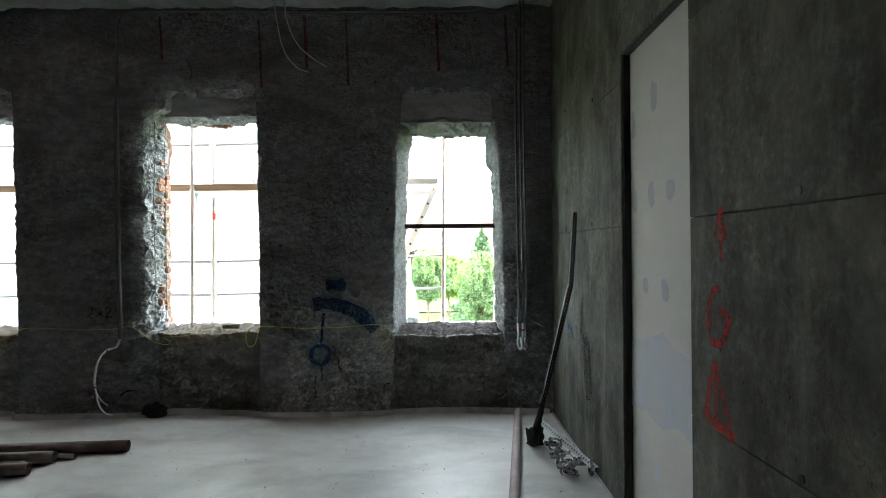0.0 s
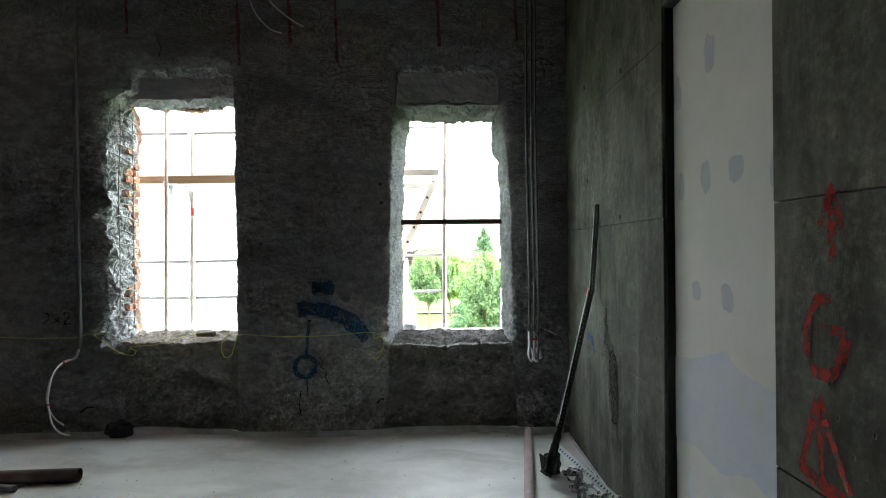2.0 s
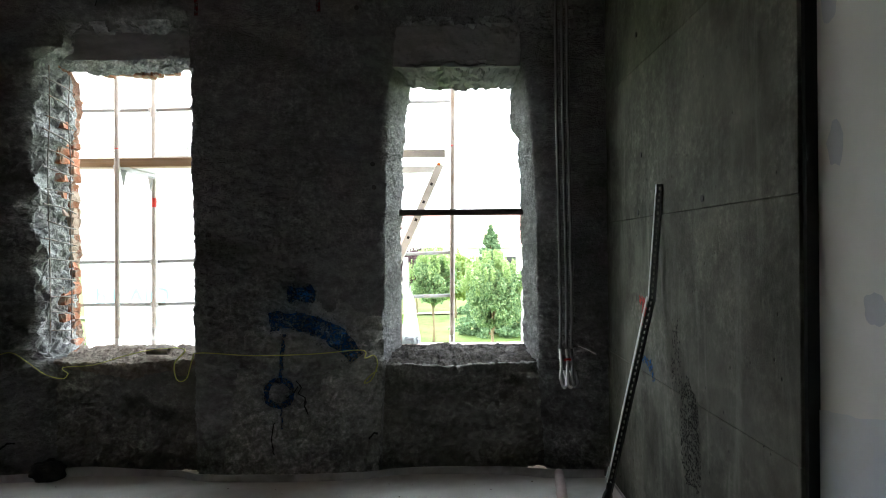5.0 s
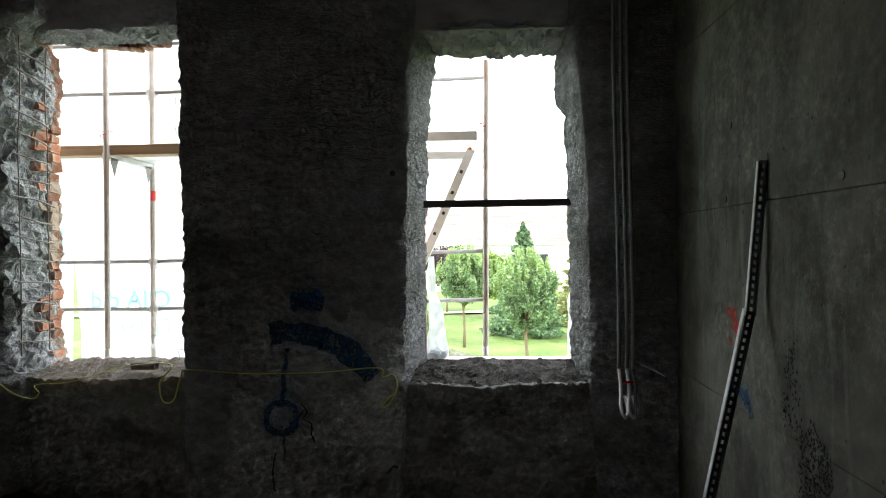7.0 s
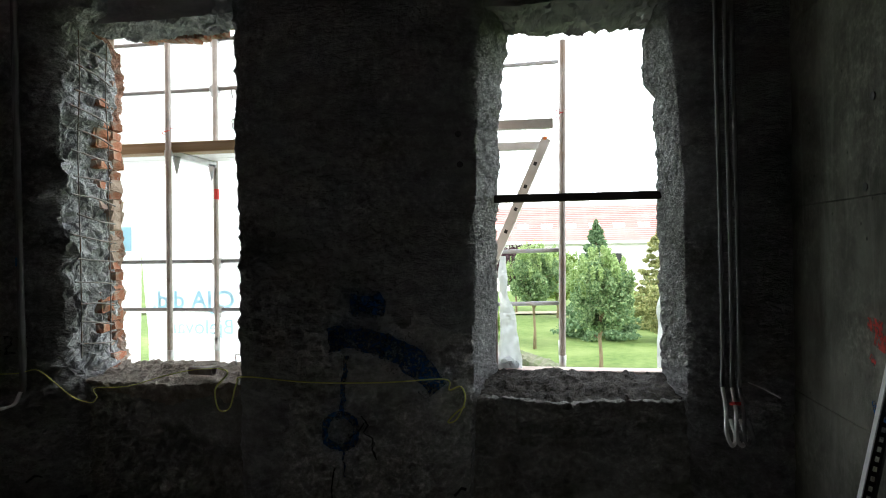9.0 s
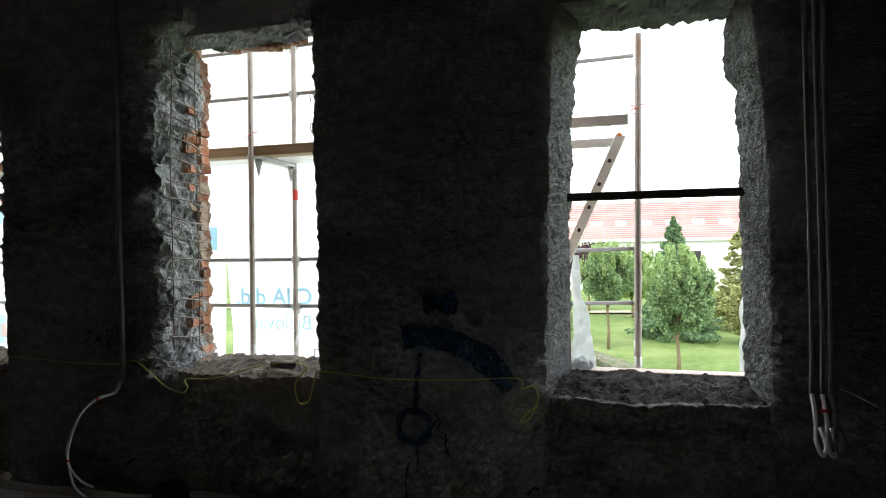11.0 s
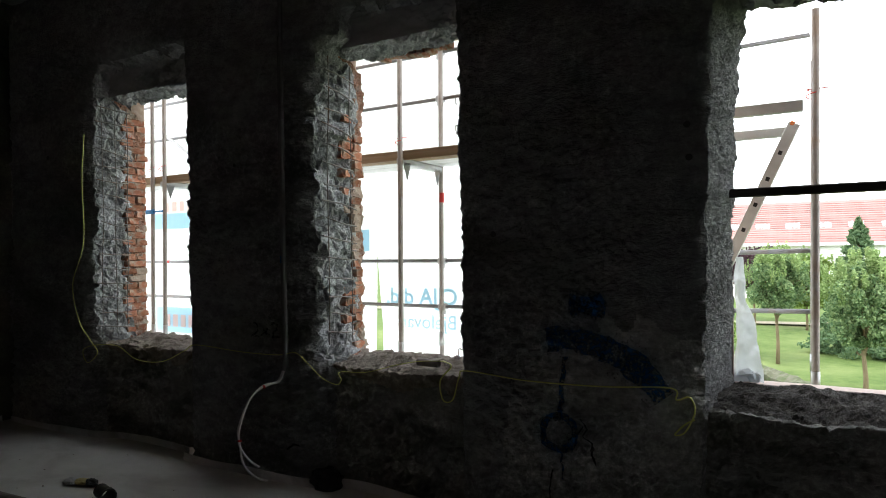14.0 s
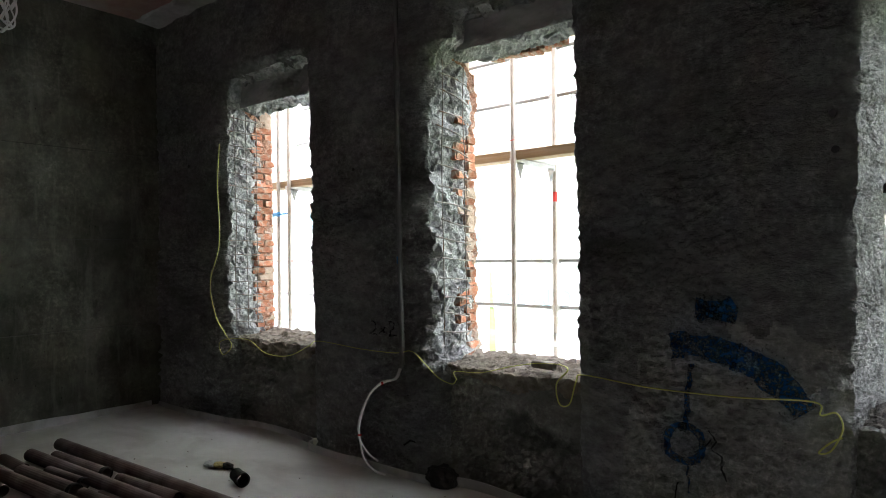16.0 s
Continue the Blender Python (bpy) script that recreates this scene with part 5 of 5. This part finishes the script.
put("film_tail", lip(wrap_b + Vector((-0.02, -0.03, 0.0)), wrap_b + Vector((0.0, -0.03, 0.09)), 0.03), M_FILM, rail, "torn pale film tail")
strip = thing("perforated_strip", "galvanised perforated steel strip lying across the clamps", "steel strip")
put("strip", channel((1.60, 6.2, 0.25), (1.94, 5.27, 0.08), 0.052, 0.016, 0.036, (-0.6, -0.8, 0.7), 0.36), M_DULLZINC, strip)
# Added black plate darkens the holes as if shaded.
put("hole_shadow_plate", channel((1.605, 6.205, 0.238), (1.943, 5.275, 0.07), 0.04, 0.001, 0.036, (-0.6, -0.8, 0.7), 0.05), M_BLACK, strip, "black plate added for shade inside the holes")


def clamp(at, r, label):
    root = thing("pipe_clamp", label, "pipe clamp", "clamps in the corner", at=at)
    for s in (1, -1):
        put("half_ring", ([(rr * math.cos(t), yy, s * rr * math.sin(t) + s * 0.004) for t in np.linspace(0.05, math.pi - 0.05, 15) for rr, yy in ((r, -0.014), (r + 0.004, -0.014), (r + 0.004, 0.014), (r, 0.014))],
                          [(i * 4 + k, i * 4 + (k + 1) % 4, i * 4 + 4 + (k + 1) % 4, i * 4 + 4 + k) for i in range(14) for k in range(4)]), M_CHROME, root)
        put("ear", box(s * (r + 0.0), s * (r + 0.03), -0.013, 0.013, -0.008, 0.008, 0.002) if s > 0 else box(-r - 0.03, -r, -0.013, 0.013, -0.008, 0.008, 0.002), M_CHROME, root)
        put("screw", tube([(s * (r + 0.017), 0, -0.022), (s * (r + 0.017), 0, 0.026)], 0.005, 6), M_CHROME, root)
    put("nut", tube([(0, 0, r + 0.004), (0, 0, r + 0.028)], 0.011, 6), M_CHROME, root)
    return root


for p in (pose(1.70, 5.95, 0.075, 70, 20, 30), pose(1.73, 5.82, 0.06, 20, 60, 80), pose(1.70, 5.66, 0.07, 80, 10, 130), pose(1.76, 5.58, 0.05, 15, 75, 10), pose(1.73, 5.45, 0.06, 60, 40, 60),
          pose(1.78, 5.70, 0.12, 45, 15, 150), pose(1.88, 5.50, 0.05, 80, 5, 40), pose(1.92, 5.36, 0.05, 15, 80, 100), pose(1.72, 5.36, 0.045, 10, 75, 30),
          pose(1.73, 5.27, 0.06, 70, 30, 20), pose(1.69, 5.5, 0.06, 25, 70, 120), pose(1.77, 5.33, 0.11, 50, 20, 70), pose(1.70, 5.78, 0.12, 30, 50, 10)):
    clamp(p, 0.056, "shiny galvanised pipe clamp lying in a heap")
tagged(put("floor_rod", tube([(1.95, 7.2, 0.012), (1.955, 4.62, 0.012)], 0.01, 6), M_FOAM), "thin pale rod along the wall foot", "rod")

# ---- pipes and scraps on the floor ----
long_pipe = thing("long_pipe", "dusty brown drain pipe lying on the screed", "pipe", "pipes on the floor")
put("pipe", hollow((1.55, 7.24, 0.042), (1.09, 3.95, 0.042), 0.04, 0.004, 24), M_DUSTPIPE, long_pipe, smooth=False)
PILE = [((-6.12, 5.83, 0.055), (-2.3, 6.10, 0.055), 0.055), ((-5.98, 5.54, 0.055), (-2.81, 5.80, 0.055), 0.055), ((-5.76, 5.67, 0.05), (-4.92, 5.76, 0.05), 0.05),
        ((-3.05, 5.95, 0.028), (-2.68, 5.88, 0.028), 0.028), ((-5.52, 5.33, 0.06), (-4.67, 5.43, 0.06), 0.06), ((-5.9, 5.17, 0.055), (-2.85, 5.50, 0.055), 0.055),
        ((-5.39, 5.49, 0.045), (-4.84, 5.56, 0.045), 0.045), ((-4.72, 5.78, 0.045), (-3.95, 5.87, 0.045), 0.045), ((-6.09, 5.36, 0.045), (-5.62, 5.385, 0.045), 0.045),
        ((-5.9, 5.05, 0.045), (-5.19, 5.11, 0.045), 0.045), ((-4.63, 5.465, 0.045), (-3.2, 5.62, 0.045), 0.045), ((-4.55, 5.565, 0.03), (-3.0, 5.69, 0.03), 0.03)]
for k, (a, b, r) in enumerate(PILE):
    root = thing("drain_pipe", "brown plastic drain pipe in a pile on the floor" if k not in (2, 4, 6) else "short brown drain pipe with black socket end", "pipe", "pipes on the floor")
    put("pipe", hollow(a, b, r, 0.004, 20), M_PIPE, root)
    if k in (2, 4, 6):
        e = Vector(b)
        d = (e - Vector(a)).normalized()
        put("socket", hollow(e - d * 0.03, e + d * 0.012, r + 0.003, 0.006, 20), M_BLACK, root, "black rubber socket")
fit = thing("pipe_fitting", "short black pipe fitting lying on the floor", "pipe fitting")
put("sleeve", hollow((-4.02, 6.4, 0.055), (-3.87, 6.36, 0.055), 0.052, 0.005, 20), M_BLACK, fit)
put("collar", hollow((-3.90, 6.368, 0.055), (-3.85, 6.355, 0.055), 0.058, 0.01, 20), M_BLACK, fit)
sill_pipe = thing("sill_pipe", "short brown pipe offcut lying on the window sill", "pipe offcut")
put("pipe", hollow((-1.91, 7.6, 1.0), (-1.72, 7.58, 1.0), 0.03, 0.004, 20), M_PIPE, sill_pipe)


def crumple(name, c, r, squash, mat, seed, label, cat):
    bm = bmesh.new()
    bmesh.ops.create_icosphere(bm, subdivisions=4, radius=1)
    v = np.array([tuple(q.co) for q in bm.verts])
    v *= (1 + 0.25 * fbm(v, 1.7, 4, seed))[:, None]
    f = [tuple(q.index for q in p.verts) for p in bm.faces]
    bm.free()
    v = v * np.array([r, r * 0.7, r * squash]) + np.array(c)
    v[:, 2] = np.maximum(v[:, 2], 0.002)
    return tagged(put(name, (v, f), mat), label, cat)


# Black heap stands in for a low dark shape at the wall foot.
crumple("black_heap", (-2.63, 7.36, 0.05), 0.14, 0.75, M_BLACK, 5, "crumpled black heap at the wall foot", "bag")
M_WRAP = surface("yellow_wrapper", (0.5, 0.42, 0.15), (0.62, 0.55, 0.25), 9, rough=0.4)
crumple("wrapper", (-4.42, 6.5, 0.02), 0.07, 0.35, M_WRAP, 6, "crumpled yellow wrapper on the floor", "litter")
crumple("wrapper", (-4.52, 6.46, 0.02), 0.07, 0.3, M_FOAM, 7, "crumpled white wrapper on the floor", "litter")
crumple("rag", (-4.33, 6.52, 0.02), 0.06, 0.5, M_BLACK, 8, "small dark rag on the floor", "litter")
rng = random.Random(3)
vs, fs = [], []
for k in range(240):
    x, y, s = rng.uniform(-6, 1.8), rng.uniform(3, 7.2), rng.uniform(0.002, 0.007)
    g = moved(box(-s, s, -s * 0.6, s * 0.6, 0, s * 0.7), pose(x, y, 0.0, rng.uniform(-9, 9), rng.uniform(-9, 9), rng.uniform(0, 180)))
    o = len(vs)
    vs += g[0]
    fs += [tuple(i + o for i in q) for q in g[1]]
tagged(put("floor_crumbs", (vs, fs), M_SILL), "small mortar crumbs scattered over the screed", "rubble", kind="stuff")
# Dark discs on the face give drill holes their shaded look.
for x, z in ((-0.05, 3.83), (0.08, 2.36), (0.07, 2.55), (-1.15, 1.95), (-3.6, 2.6), (-6.4, 2.9), (1.75, 3.3), (-0.5, 0.62), (-1.9, 4.2)):
    y = FACE - float(front_relief(np.array([x]), np.array([z]))[0])
    put("drill_hole_disc", tube([(x, y + 0.01, z), (x, y - 0.004, z)], [0.016, 0.02], 10), M_GROOVE, wall_north)
for pts, w in (([(-0.56, 0.80), (-0.52, 0.74), (-0.545, 0.70), (-0.49, 0.66), (-0.50, 0.58), (-0.47, 0.52)], 0.010), ([(-0.64, 0.66), (-0.58, 0.70), (-0.55, 0.75)], 0.009), ([(-0.75, 0.45), (-0.77, 0.33), (-0.74, 0.2)], 0.008),
               ([(-3.0, 0.25), (-2.93, 0.3), (-2.85, 0.31)], 0.014), ([(0.02, 0.32), (0.06, 0.36), (0.09, 0.35)], 0.016), ([(-2.2, 4.1), (-2.15, 3.95), (-2.18, 3.86)], 0.008)):
    put("crack", stroke(pts, w, "north", 3), M_BLACK, wall_north)
crumple("black_rag", (1.585, 6.13, 0.09), 0.075, 1.2, M_BLACK, 9, "black rag wrapped round the foot of the channel", "rag")
